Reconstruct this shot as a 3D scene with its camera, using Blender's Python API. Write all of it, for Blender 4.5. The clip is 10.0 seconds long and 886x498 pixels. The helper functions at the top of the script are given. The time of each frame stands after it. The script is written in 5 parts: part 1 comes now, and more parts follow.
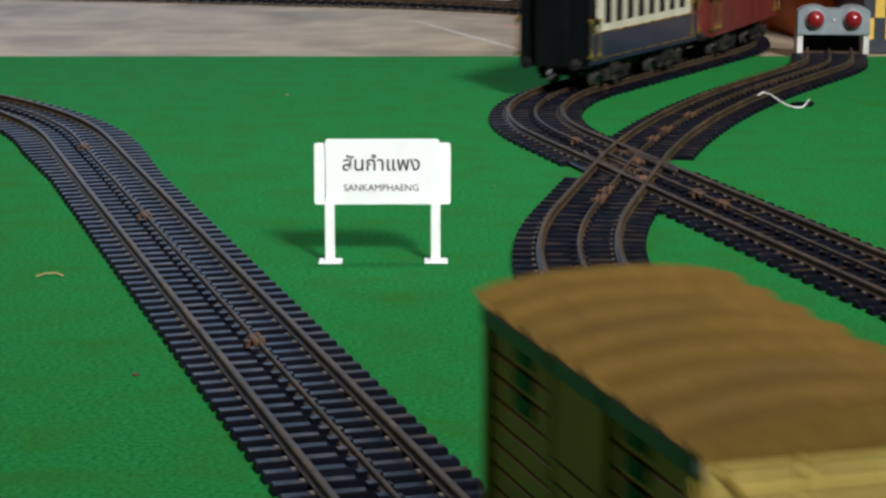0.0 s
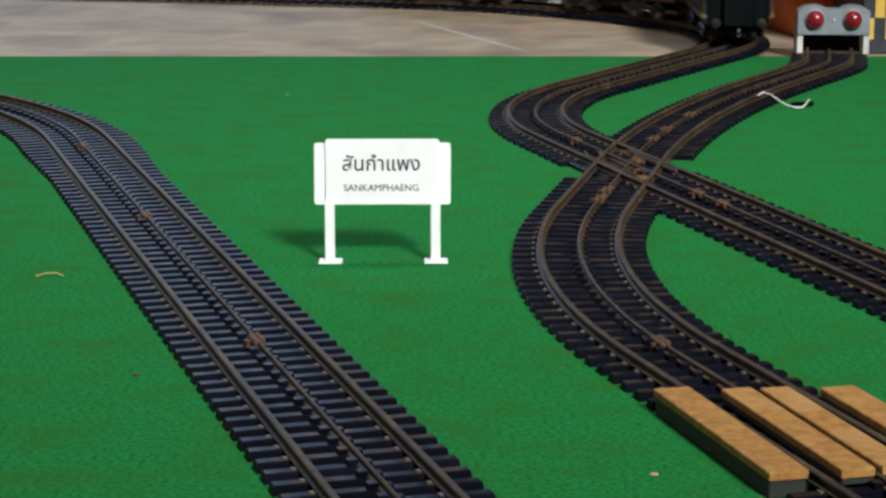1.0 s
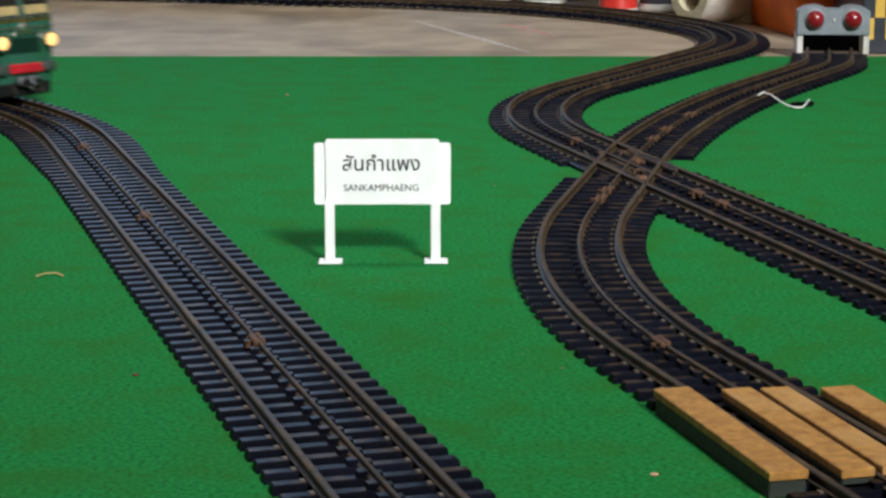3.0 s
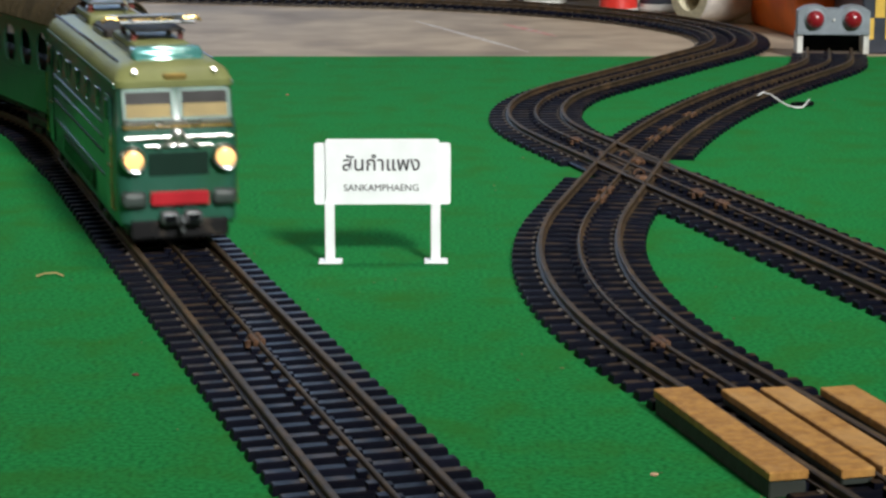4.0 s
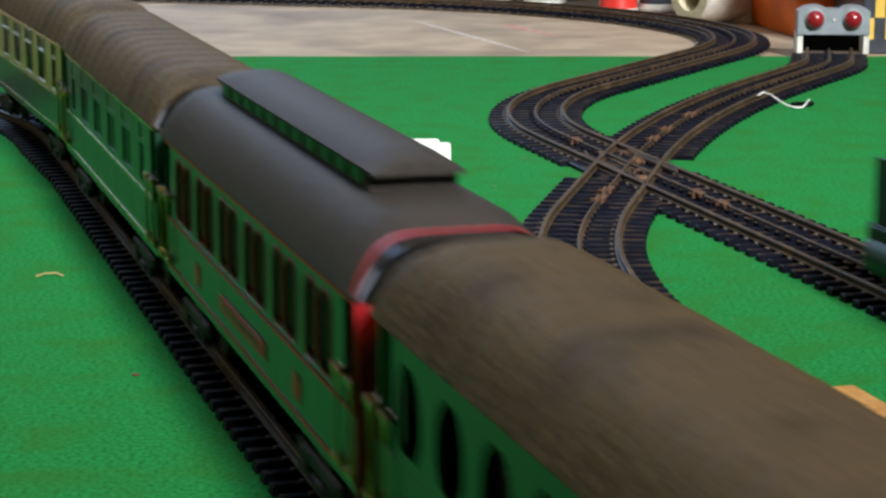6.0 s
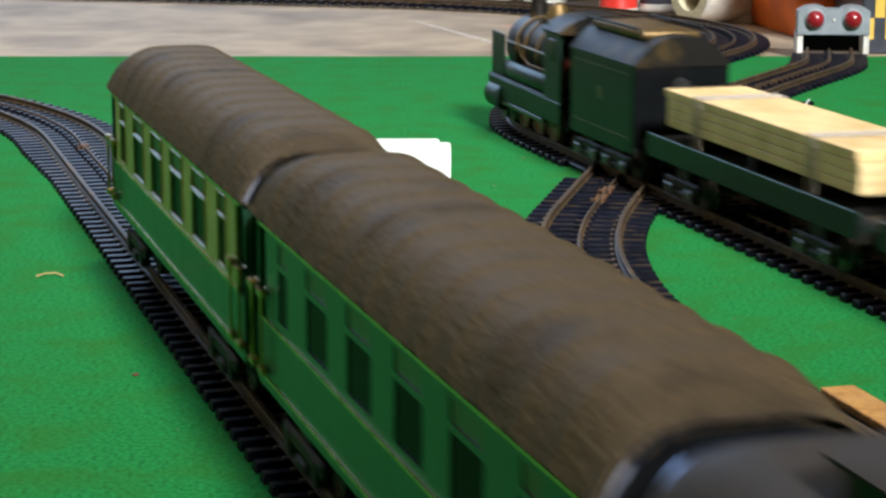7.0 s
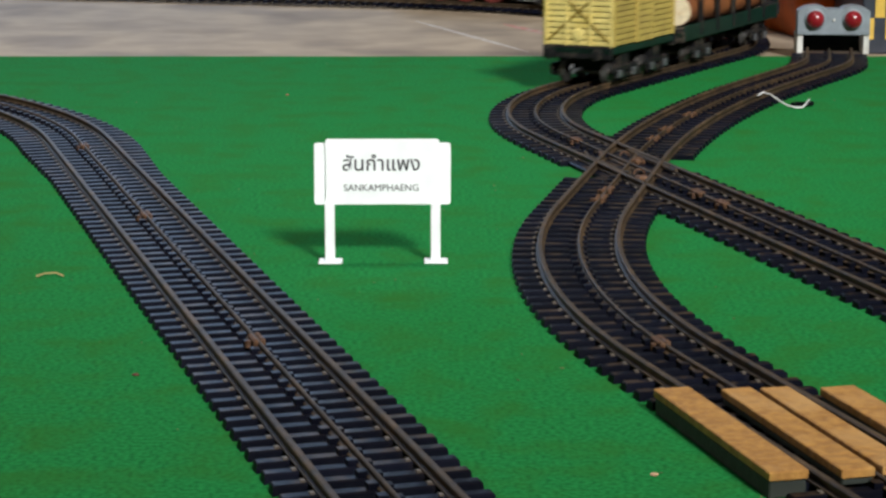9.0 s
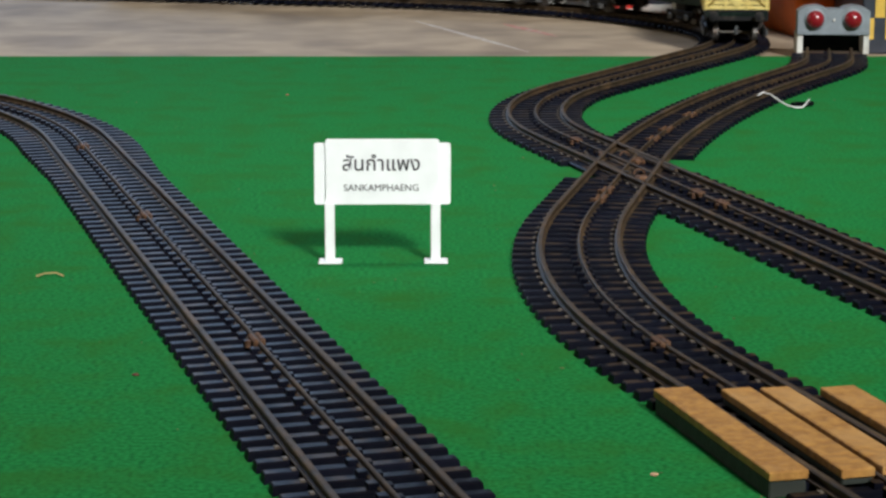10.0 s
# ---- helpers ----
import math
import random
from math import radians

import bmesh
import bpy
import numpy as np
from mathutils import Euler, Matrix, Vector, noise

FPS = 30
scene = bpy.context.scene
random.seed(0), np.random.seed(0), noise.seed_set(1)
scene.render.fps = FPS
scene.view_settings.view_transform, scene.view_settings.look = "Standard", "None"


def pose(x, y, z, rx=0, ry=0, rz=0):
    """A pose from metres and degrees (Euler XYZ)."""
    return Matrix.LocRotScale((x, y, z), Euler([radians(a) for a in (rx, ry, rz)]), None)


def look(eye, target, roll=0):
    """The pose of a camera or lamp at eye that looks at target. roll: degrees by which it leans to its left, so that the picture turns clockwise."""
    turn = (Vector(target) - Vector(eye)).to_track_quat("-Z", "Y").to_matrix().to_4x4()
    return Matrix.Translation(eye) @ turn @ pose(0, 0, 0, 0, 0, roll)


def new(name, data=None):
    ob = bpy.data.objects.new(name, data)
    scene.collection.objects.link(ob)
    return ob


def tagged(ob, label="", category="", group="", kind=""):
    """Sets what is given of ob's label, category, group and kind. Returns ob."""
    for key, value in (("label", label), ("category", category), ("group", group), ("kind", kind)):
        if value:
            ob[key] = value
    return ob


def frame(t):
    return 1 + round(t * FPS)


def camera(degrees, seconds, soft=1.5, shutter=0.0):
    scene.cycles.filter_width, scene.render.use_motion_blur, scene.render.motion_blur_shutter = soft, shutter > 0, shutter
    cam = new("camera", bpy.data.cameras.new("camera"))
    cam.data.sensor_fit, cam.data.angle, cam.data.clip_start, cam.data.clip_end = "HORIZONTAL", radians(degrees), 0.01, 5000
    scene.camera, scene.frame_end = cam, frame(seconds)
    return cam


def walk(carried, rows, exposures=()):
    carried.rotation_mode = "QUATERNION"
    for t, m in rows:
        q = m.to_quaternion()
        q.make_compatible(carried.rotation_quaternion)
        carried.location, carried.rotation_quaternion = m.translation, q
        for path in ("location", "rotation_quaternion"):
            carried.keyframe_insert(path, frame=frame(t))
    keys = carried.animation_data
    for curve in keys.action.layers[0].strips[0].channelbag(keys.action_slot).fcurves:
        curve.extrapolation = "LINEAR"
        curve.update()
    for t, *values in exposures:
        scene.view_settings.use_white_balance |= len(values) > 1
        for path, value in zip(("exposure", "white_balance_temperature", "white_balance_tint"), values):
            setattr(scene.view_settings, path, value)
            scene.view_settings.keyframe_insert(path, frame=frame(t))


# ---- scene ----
# The camera stands still, a hand's height above the floor.
cam = camera(22.73, 10.0, soft=2.6, shutter=0.6)
EYE = Matrix.Translation((0, 0, 0.183)) @ pose(0, 0, 0, 90 - 11.183, 0, 0)
walk(cam, [(0.0, EYE), (10.0, EYE)],
     exposures=[(0.0, 0.34), (4.2, 0.36), (5.0, 0.50), (5.7, 0.78), (6.8, 0.98), (7.5, 1.00), (8.0, 1.10), (8.3, 0.88), (8.6, 0.60), (9.0, 0.42), (10.0, 0.32)])

# ---- world and light ----
world = bpy.data.worlds.new("world")
scene.world = world
world.use_nodes = True
world.node_tree.nodes["Background"].inputs[0].default_value = (0.55, 0.62, 0.7, 1)
world.node_tree.nodes["Background"].inputs[1].default_value = 0.25


def lamp(name, kind, at, target, power, colour, size, size_y=None, spread=180):
    data = bpy.data.lights.new(name, kind)
    data.energy, data.color = power, colour
    if kind == "AREA":
        data.shape = "RECTANGLE" if size_y else "DISK"
        data.size = size
        if size_y:
            data.size_y = size_y
        data.spread = radians(spread)
    ob = new(name, data)
    ob.matrix_world = look(at, target)
    return ob


# unseen daylight behind the camera, to its right, narrowed to darken the near end
lamp("daylight", "AREA", (3.3, -7.6, 6.4), (0.0, 1.75, 0.0), 21.0, (0.97, 0.98, 0.97), 2.1, spread=18)
# unseen overhead light over the layout's middle, narrowed to darken its edges
lamp("hanging_lamp", "AREA", (0.10, 1.20, 1.55), (0.02, 1.10, 0.0), 1.5, (1.0, 0.95, 0.86), 0.30, spread=80)
# a warm bulb over the near end of the layout
lamp("warm_bulb", "AREA", (0.30, 0.02, 0.85), (0.05, 0.40, 0.0), 0.85, (1.0, 0.54, 0.05), 0.16)
# a window in the far wall, and an added fill lamp at the left
lamp("window_light", "AREA", (-0.9, 4.1, 1.15), (-0.2, 1.2, 0.0), 17, (0.45, 0.66, 1.0), 1.5, 1.3)
lamp("side_window_light", "AREA", (-3.3, 1.9, 1.5), (0.0, 1.6, 0.0), 11, (1.0, 0.90, 0.70), 1.6, 1.2)


# ---- materials ----
def nodes_of(name):
    m = bpy.data.materials.new(name)
    m.use_nodes = True
    nt = m.node_tree
    return m, nt, nt.nodes["Principled BSDF"]


def material(name, colour, rough=0.5, metal=0.0, colour2=None, scale=80.0, bump=0.0, bump_scale=None, stain=None,
             stain_scale=12.0, stain_at=(0.52, 0.68), spread=0.0, coat=0.0, emit=0.0, rough_var=0.08, spec=0.5):
    """A surface with fine grain between two colours, larger stains, and relief."""
    m, nt, b = nodes_of(name)
    N, Lk = nt.nodes, nt.links
    co = N.new("ShaderNodeTexCoord")
    g = N.new("ShaderNodeTexNoise")
    g.inputs["Scale"].default_value, g.inputs["Detail"].default_value = scale, 6
    Lk.new(co.outputs["Object"], g.inputs["Vector"])
    mix = N.new("ShaderNodeMix")
    mix.data_type = "RGBA"
    c2 = colour2 or tuple(c * 0.78 for c in colour)
    mix.inputs[6].default_value, mix.inputs[7].default_value = (*c2, 1), (*colour, 1)
    ramp = N.new("ShaderNodeMapRange")
    ramp.inputs[1].default_value, ramp.inputs[2].default_value = 0.36, 0.64
    Lk.new(g.outputs[0], ramp.inputs[0])
    Lk.new(ramp.outputs[0], mix.inputs[0])
    out = mix.outputs[2]
    if stain:
        s = N.new("ShaderNodeTexNoise")
        s.inputs["Scale"].default_value, s.inputs["Detail"].default_value = stain_scale, 4
        Lk.new(co.outputs["Object"], s.inputs["Vector"])
        r = N.new("ShaderNodeMapRange")
        r.inputs[1].default_value, r.inputs[2].default_value = stain_at
        Lk.new(s.outputs[0], r.inputs[0])
        m2 = N.new("ShaderNodeMix")
        m2.data_type = "RGBA"
        Lk.new(r.outputs[0], m2.inputs[0])
        Lk.new(out, m2.inputs[6])
        m2.inputs[7].default_value = (*stain, 1)
        out = m2.outputs[2]
    if spread:
        oi = N.new("ShaderNodeObjectInfo")
        mr = N.new("ShaderNodeMapRange")
        mr.inputs[3].default_value, mr.inputs[4].default_value = 1 - spread, 1 + spread
        Lk.new(oi.outputs["Random"], mr.inputs[0])
        hs = N.new("ShaderNodeHueSaturation")
        Lk.new(mr.outputs[0], hs.inputs["Value"])
        Lk.new(out, hs.inputs["Color"])
        out = hs.outputs[0]
    Lk.new(out, b.inputs["Base Color"])
    rr = N.new("ShaderNodeMapRange")
    rr.inputs[3].default_value, rr.inputs[4].default_value = max(0.02, rough - rough_var), min(1, rough + rough_var)
    Lk.new(g.outputs[0], rr.inputs[0])
    Lk.new(rr.outputs[0], b.inputs["Roughness"])
    b.inputs["Metallic"].default_value = metal
    b.inputs["Specular IOR Level"].default_value = spec
    b.inputs["Coat Weight"].default_value = coat
    b.inputs["Coat Roughness"].default_value = 0.12
    if emit:
        b.inputs["Emission Color"].default_value = (*colour, 1)
        b.inputs["Emission Strength"].default_value = emit
    if bump:
        bn = N.new("ShaderNodeTexNoise")
        bn.inputs["Scale"].default_value, bn.inputs["Detail"].default_value = bump_scale or scale, 5
        Lk.new(co.outputs["Object"], bn.inputs["Vector"])
        bp = N.new("ShaderNodeBump")
        bp.inputs["Strength"].default_value, bp.inputs["Distance"].default_value = bump, 0.002
        Lk.new(bn.outputs[0], bp.inputs["Height"])
        Lk.new(bp.outputs[0], b.inputs["Normal"])
    return m


CARPET = material("green_felt", (0.016, 0.205, 0.050), 1.0, colour2=(0.008, 0.112, 0.026), scale=560, bump=0.10, bump_scale=800,
                  stain=(0.022, 0.122, 0.018), stain_scale=38, stain_at=(0.46, 0.80), spec=0.04)
CONCRETE = material("concrete", (0.38, 0.295, 0.205), 0.75, colour2=(0.29, 0.22, 0.15), scale=24, bump=0.2, bump_scale=150,
                    stain=(0.19, 0.14, 0.095), stain_scale=9, stain_at=(0.48, 0.70))
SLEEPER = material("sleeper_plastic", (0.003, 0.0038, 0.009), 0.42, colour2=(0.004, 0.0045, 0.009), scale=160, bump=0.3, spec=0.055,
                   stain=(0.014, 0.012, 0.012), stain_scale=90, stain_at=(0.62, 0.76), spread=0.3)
# tan dust patches; lit tops over dark sides are also put into the colour
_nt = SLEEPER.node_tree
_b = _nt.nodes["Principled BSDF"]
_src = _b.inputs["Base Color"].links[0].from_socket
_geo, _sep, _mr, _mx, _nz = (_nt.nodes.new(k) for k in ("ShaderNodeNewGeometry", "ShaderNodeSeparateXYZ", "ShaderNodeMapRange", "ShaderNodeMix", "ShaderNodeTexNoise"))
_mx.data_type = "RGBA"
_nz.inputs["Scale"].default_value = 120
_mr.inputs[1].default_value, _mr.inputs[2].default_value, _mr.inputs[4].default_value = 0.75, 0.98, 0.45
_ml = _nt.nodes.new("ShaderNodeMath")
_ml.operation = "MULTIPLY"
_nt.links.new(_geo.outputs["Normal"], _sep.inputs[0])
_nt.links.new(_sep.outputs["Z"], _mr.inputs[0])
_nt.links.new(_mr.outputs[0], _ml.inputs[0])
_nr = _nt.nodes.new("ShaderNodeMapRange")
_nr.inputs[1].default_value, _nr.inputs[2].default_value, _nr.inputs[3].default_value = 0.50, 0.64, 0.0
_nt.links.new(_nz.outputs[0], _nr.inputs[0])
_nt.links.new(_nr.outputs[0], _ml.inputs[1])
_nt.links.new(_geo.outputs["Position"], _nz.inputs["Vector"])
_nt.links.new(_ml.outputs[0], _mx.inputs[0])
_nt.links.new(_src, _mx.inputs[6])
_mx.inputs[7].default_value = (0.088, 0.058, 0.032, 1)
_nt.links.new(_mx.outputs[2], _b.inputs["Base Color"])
RAIL = material("rusty_rail", (0.070, 0.047, 0.027), 0.60, 0.25, colour2=(0.038, 0.026, 0.016), scale=120, bump=0.25, spec=0.3,
                stain=(0.105, 0.064, 0.032), stain_scale=60, stain_at=(0.52, 0.72))
RUST = material("rust", (0.15, 0.072, 0.032), 0.7, 0.3, colour2=(0.07, 0.034, 0.018), scale=300, bump=0.5)
CLIPM = material("tin_clip", (0.13, 0.105, 0.08), 0.55, 0.3, scale=300)
BOARD = material("fibreboard", (0.42, 0.215, 0.048), 0.8, colour2=(0.28, 0.130, 0.026), scale=300, bump=0.5,
                 stain=(0.44, 0.25, 0.085), stain_scale=40, stain_at=(0.5, 0.7))
BOARD_EDGE = material("dark_edge", (0.020, 0.026, 0.020), 0.8, scale=200, bump=0.3)
WHITE = material("white_card", (0.93, 0.95, 0.97), 0.45, colour2=(0.87, 0.89, 0.91), scale=90)
INK = material("black_ink", (0.03, 0.03, 0.04), 0.6, scale=300)
WALLP = material("painted_wall", (0.46, 0.43, 0.38), 0.85, scale=8, bump=0.1, stain=(0.38, 0.35, 0.31), stain_scale=2)
CEIL = material("ceiling_paint", (0.7, 0.69, 0.66), 0.9, scale=8)

G = (0.036, 0.150, 0.085)


# ---- mesh helpers ----
def mesh_of(name, bm, mat, smooth=False):
    me = bpy.data.meshes.new(name)
    bm.normal_update()
    bm.to_mesh(me)
    bm.free()
    for m in (mat if isinstance(mat, (list, tuple)) else [mat]):
        me.materials.append(m)
    if smooth:
        me.polygons.foreach_set("use_smooth", [True] * len(me.polygons))
        me.set_sharp_from_angle(angle=radians(35))
    return me


def part(name, bm, mat, parent=None, label="", smooth=False, m=None, kind=""):
    ob = new(name, mesh_of(name, bm, mat, smooth))
    if parent is not None:
        ob.parent = parent
    if m is not None:
        ob.matrix_basis = m
    return tagged(ob, label, kind=kind)


def thing(name, label, category, group="", kind="", m=None):
    ob = new(name)
    ob.empty_display_size = 0.02
    if m is not None:
        ob.matrix_basis = m
    return tagged(ob, label, category, group, kind)


def box(bm, x0, x1, y0, y1, z0, z1, bevel=0.0, seg=2, mat=0):
    r = bmesh.ops.create_cube(bm, size=1.0, matrix=Matrix.LocRotScale(((x0 + x1) / 2, (y0 + y1) / 2, (z0 + z1) / 2), None, (x1 - x0, y1 - y0, z1 - z0)))
    vs = r["verts"]
    faces = list({f for v in vs for f in v.link_faces})
    for f in faces:
        f.material_index = mat
    if bevel:
        es = list({e for v in vs for e in v.link_edges})
        bmesh.ops.bevel(bm, geom=es, offset=bevel, segments=seg, affect="EDGES", profile=0.5)
    return bm


def cyl(bm, p, q, r, r2=None, n=16, cap=True):
    p, q = Vector(p), Vector(q)
    d = q - p
    m = Matrix.Translation((p + q) / 2) @ d.to_track_quat("Z", "Y").to_matrix().to_4x4()
    bmesh.ops.create_cone(bm, cap_ends=cap, cap_tris=False, segments=n, radius1=r, radius2=r if r2 is None else r2, depth=d.length, matrix=m)
    return bm


def lathe(bm, profile, m=Matrix(), n=28):
    """profile: (radius, height) pairs, turned about z."""
    rings = []
    for r, z in profile:
        rings.append([bm.verts.new(m @ Vector((r * math.cos(2 * math.pi * i / n), r * math.sin(2 * math.pi * i / n), z))) for i in range(n)])
    for a, b in zip(rings, rings[1:]):
        for i in range(n):
            bm.faces.new((a[i], a[(i + 1) % n], b[(i + 1) % n], b[i]))
    bm.faces.new(rings[0][::-1])
    bm.faces.new(rings[-1])
    return bm


def loft(bm, sections, closed=True, caps=True):
    rings = [[bm.verts.new(p) for p in s] for s in sections]
    for a, b in zip(rings, rings[1:]):
        n = len(a)
        for i in range(n if closed else n - 1):
            bm.faces.new((a[i], a[(i + 1) % n], b[(i + 1) % n], b[i]))
    if caps and closed:
        bm.faces.new(rings[0][::-1])
        bm.faces.new(rings[-1])
    return bm


def tube(bm, pts, r, n=8):
    pts = [Vector(p) for p in pts]
    secs = []
    for i, p in enumerate(pts):
        d = (pts[min(i + 1, len(pts) - 1)] - pts[max(i - 1, 0)]).normalized()
        m = d.to_track_quat("Z", "Y").to_matrix()
        secs.append([p + m @ Vector((r * math.cos(2 * math.pi * k / n), r * math.sin(2 * math.pi * k / n), 0)) for k in range(n)])
    return loft(bm, secs)


# ---- track lines, laid from straights and arcs ----
class Line:
    """head: degrees to the right of +y. pieces: (length, radius); a radius over 0 turns right, 0 is straight."""

    def __init__(self, x, y, head, pieces, step=0.01):
        a = radians(head)
        self.pts, self.s = [(x, y, a)], [0.0]
        for length, radius in pieces:
            n = max(1, round(length / step))
            d = length / n
            for _ in range(n):
                da = d / radius if radius else 0.0
                x += d * math.sin(a + da / 2)
                y += d * math.cos(a + da / 2)
                a += da
                self.pts.append((x, y, a))
                self.s.append(self.s[-1] + d)
        self.length = self.s[-1]

    def at(self, s):
        i = int(np.clip(np.searchsorted(self.s, s) - 1, 0, len(self.s) - 2))
        u = (s - self.s[i]) / (self.s[i + 1] - self.s[i])
        return tuple(p + (q - p) * u for p, q in zip(self.pts[i], self.pts[i + 1]))

    def place(self, s, off=0.0, z=0.0):
        x, y, a = self.at(s)
        return Vector((x + off * math.cos(a), y - off * math.sin(a), z))

    def near(self, x, y):
        return min(zip(self.s, self.pts), key=lambda q: (q[1][0] - x) ** 2 + (q[1][1] - y) ** 2)[0]


def turn(radius, degrees):
    return abs(radius) * radians(degrees), radius


RAIL_TOP = 0.0064
SLEEPER_TOP = 0.0030
# the left line comes from the far left and runs past the camera
LEFT = Line(-0.0820 + math.tan(radians(16.25)) * 2.9, 0.8 - 2.9, -16.25, [(2.9 / math.cos(radians(16.25)) + 0.4359, 0), turn(-0.5012, 41.2), turn(-0.70, 30.8), (2.4, 0)])
# the curved siding that ends at the buffer stop
SIDING = Line(0.0846 + math.tan(radians(16.24)) * 1.3, 0.70 - 1.3, -16.24, [(1.3 / math.cos(radians(16.24)) + 0.0165, 0), turn(0.5851, 28.07), (0.138, 0), turn(1.405, 15.58), (0.091, 0), turn(-0.2028, 17.85), (0.060, 0)])
# the loop line that crosses it, turns back at the far end and runs off behind
LOOP = Line(0.105 + math.tan(radians(15.44)) * 4.1, 1.1 - 4.1, -15.44, [(4.1 / math.cos(radians(15.44)) + 0.1409, 0), turn(0.3167, 43.03), (0.249, 0), turn(-0.2634, 46.77), turn(-0.4312, 53.83), (2.6, 0)])


def extrude_along(bm, line, s0, s1, profile, step=0.012):
    n = max(2, round((s1 - s0) / step))
    secs = []
    for i in range(n + 1):
        s = s0 + (s1 - s0) * i / n
        secs.append([line.place(s, o, z) for o, z in profile])
    return loft(bm, secs)


def rail_profile(off, base=SLEEPER_TOP, top=RAIL_TOP, head=0.00115, foot=0.0018):
    return [(off - foot, base), (off - foot, base + 0.0005), (off - 0.0006, base + 0.0009), (off - 0.0006, top - 0.0014),
            (off - head, top - 0.0011), (off - head, top - 0.0004), (off - head + 0.0004, top), (off + head - 0.0004, top), (off + head, top - 0.0004),
            (off + head, top - 0.0011), (off + 0.0006, top - 0.0014), (off + 0.0006, base + 0.0009), (off + foot, base + 0.0005), (off + foot, base)]


GAUGE = 0.0165
PITCH = 0.0114


def sleeper_bm(bm=None, m=Matrix()):
    bm = bm or bmesh.new()
    start = len(bm.verts)
    vs = []
    for z, wx, wy in ((0.0, 0.0285, 0.0027), (0.0025, 0.0282, 0.0024), (0.0030, 0.0278, 0.0019)):
        vs.append([bm.verts.new(m @ Vector((sx * wx, sy * wy, z))) for sx, sy in ((-1, -1), (1, -1), (1, 1), (-1, 1))])
    for a, b in zip(vs, vs[1:]):
        for i in range(4):
            bm.faces.new((a[i], a[(i + 1) % 4], b[(i + 1) % 4], b[i]))
    bm.faces.new(vs[-1])
    # the chair of the middle rail
    for x0, x1, z1 in ((-0.0042, -0.0012, 0.0048), (0.0012, 0.0030, 0.0041)):
        q = [bm.verts.new(m @ Vector((x, y, z))) for z in (0.0028, z1) for x, y in ((x0, -0.0017), (x1, -0.0017), (x1, 0.0017), (x0, 0.0017))]
        bm.faces.new(q[4:])
        for i in range(4):
            bm.faces.new((q[i], q[(i + 1) % 4], q[4 + (i + 1) % 4], q[4 + i]))
    return bm


def clip_bm(x):
    return box(bmesh.new(), x - 0.0007, x + 0.0007, -0.0010, 0.0010, 0.0028, 0.0035)


def build_track(line, label, seen, skip=(), joints=()):
    """seen: the stretch whose sleepers are single pieces; skip: stretches with no sleepers."""
    t = thing("railway_track", label, "toy track", group="toy railway tracks")
    for name, off, top, head in (("rail", -GAUGE, RAIL_TOP, 0.00115), ("rail", GAUGE, RAIL_TOP, 0.00115), ("middle_rail", 0.0, 0.0057, 0.0007)):
        bm = bmesh.new()
        extrude_along(bm, line, 0.0, line.length, rail_profile(off, top=top, head=head))
        part(name, bm, RAIL, t, "rust-brown tinplate rail" if name == "rail" else "thin rusty middle rail")
    for s in joints:
        x, y, a = line.at(s)
        bm = bmesh.new()
        box(bm, -0.0022, -0.0004, -0.0065, 0.0050, 0.0033, 0.0064, 0.0006, 1)
        box(bm, 0.0004, 0.0026, -0.0035, 0.0075, 0.0033, 0.0061, 0.0006, 1)
        cyl(bm, (-0.0035, -0.002, 0.0030), (-0.0035, -0.002, 0.0055), 0.0010, n=8)
        part("rail_joiner", bm, RUST, t, "rust-orange middle rail joiner", m=pose(x, y, 0, 0, 0, -math.degrees(a)))
    sleepers.append((t, line, seen, skip))
    return t


def lay_sleepers():
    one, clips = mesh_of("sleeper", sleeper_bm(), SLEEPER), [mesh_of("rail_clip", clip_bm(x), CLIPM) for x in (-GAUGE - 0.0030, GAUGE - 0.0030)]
    rnd = random.Random(4)
    for t, line, seen, skip in sleepers:
        rest = bmesh.new()
        # the sleepers of the left line grow longer in its curve
        wide = LEFT.near(-0.17, 1.10) if line is LEFT else 1e9
        for i in range(int(line.length / PITCH)):
            s = (i + 0.5) * PITCH
            if any(a < s < b for a, b in skip):
                continue
            x, y, a = line.at(s)
            k = 1.0 + 0.15 * min(1.0, max(0.0, (s - wide) / 0.10))
            m = pose(x, y, 0, 0, 0, -math.degrees(a) + rnd.uniform(-0.8, 0.8))
            if seen[0] < s < seen[1]:
                ob = new("sleeper", one)
                ob.parent, ob.matrix_basis = t, m @ Matrix.Diagonal((k, 1, 1, 1))
                for c_mesh in clips:
                    c = new("rail_clip", c_mesh)
                    c.parent, c.matrix_basis = t, m
            else:
                sleeper_bm(rest, m @ Matrix.Diagonal((k, 1, 1, 1)))
        if len(rest.verts):
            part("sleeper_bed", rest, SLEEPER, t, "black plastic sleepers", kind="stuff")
        else:
            rest.free()


sleepers = []

# ---- the room ----
def structure(name, bm, mat, label, category):
    return tagged(part(name, bm, mat), label, category, kind="structure")


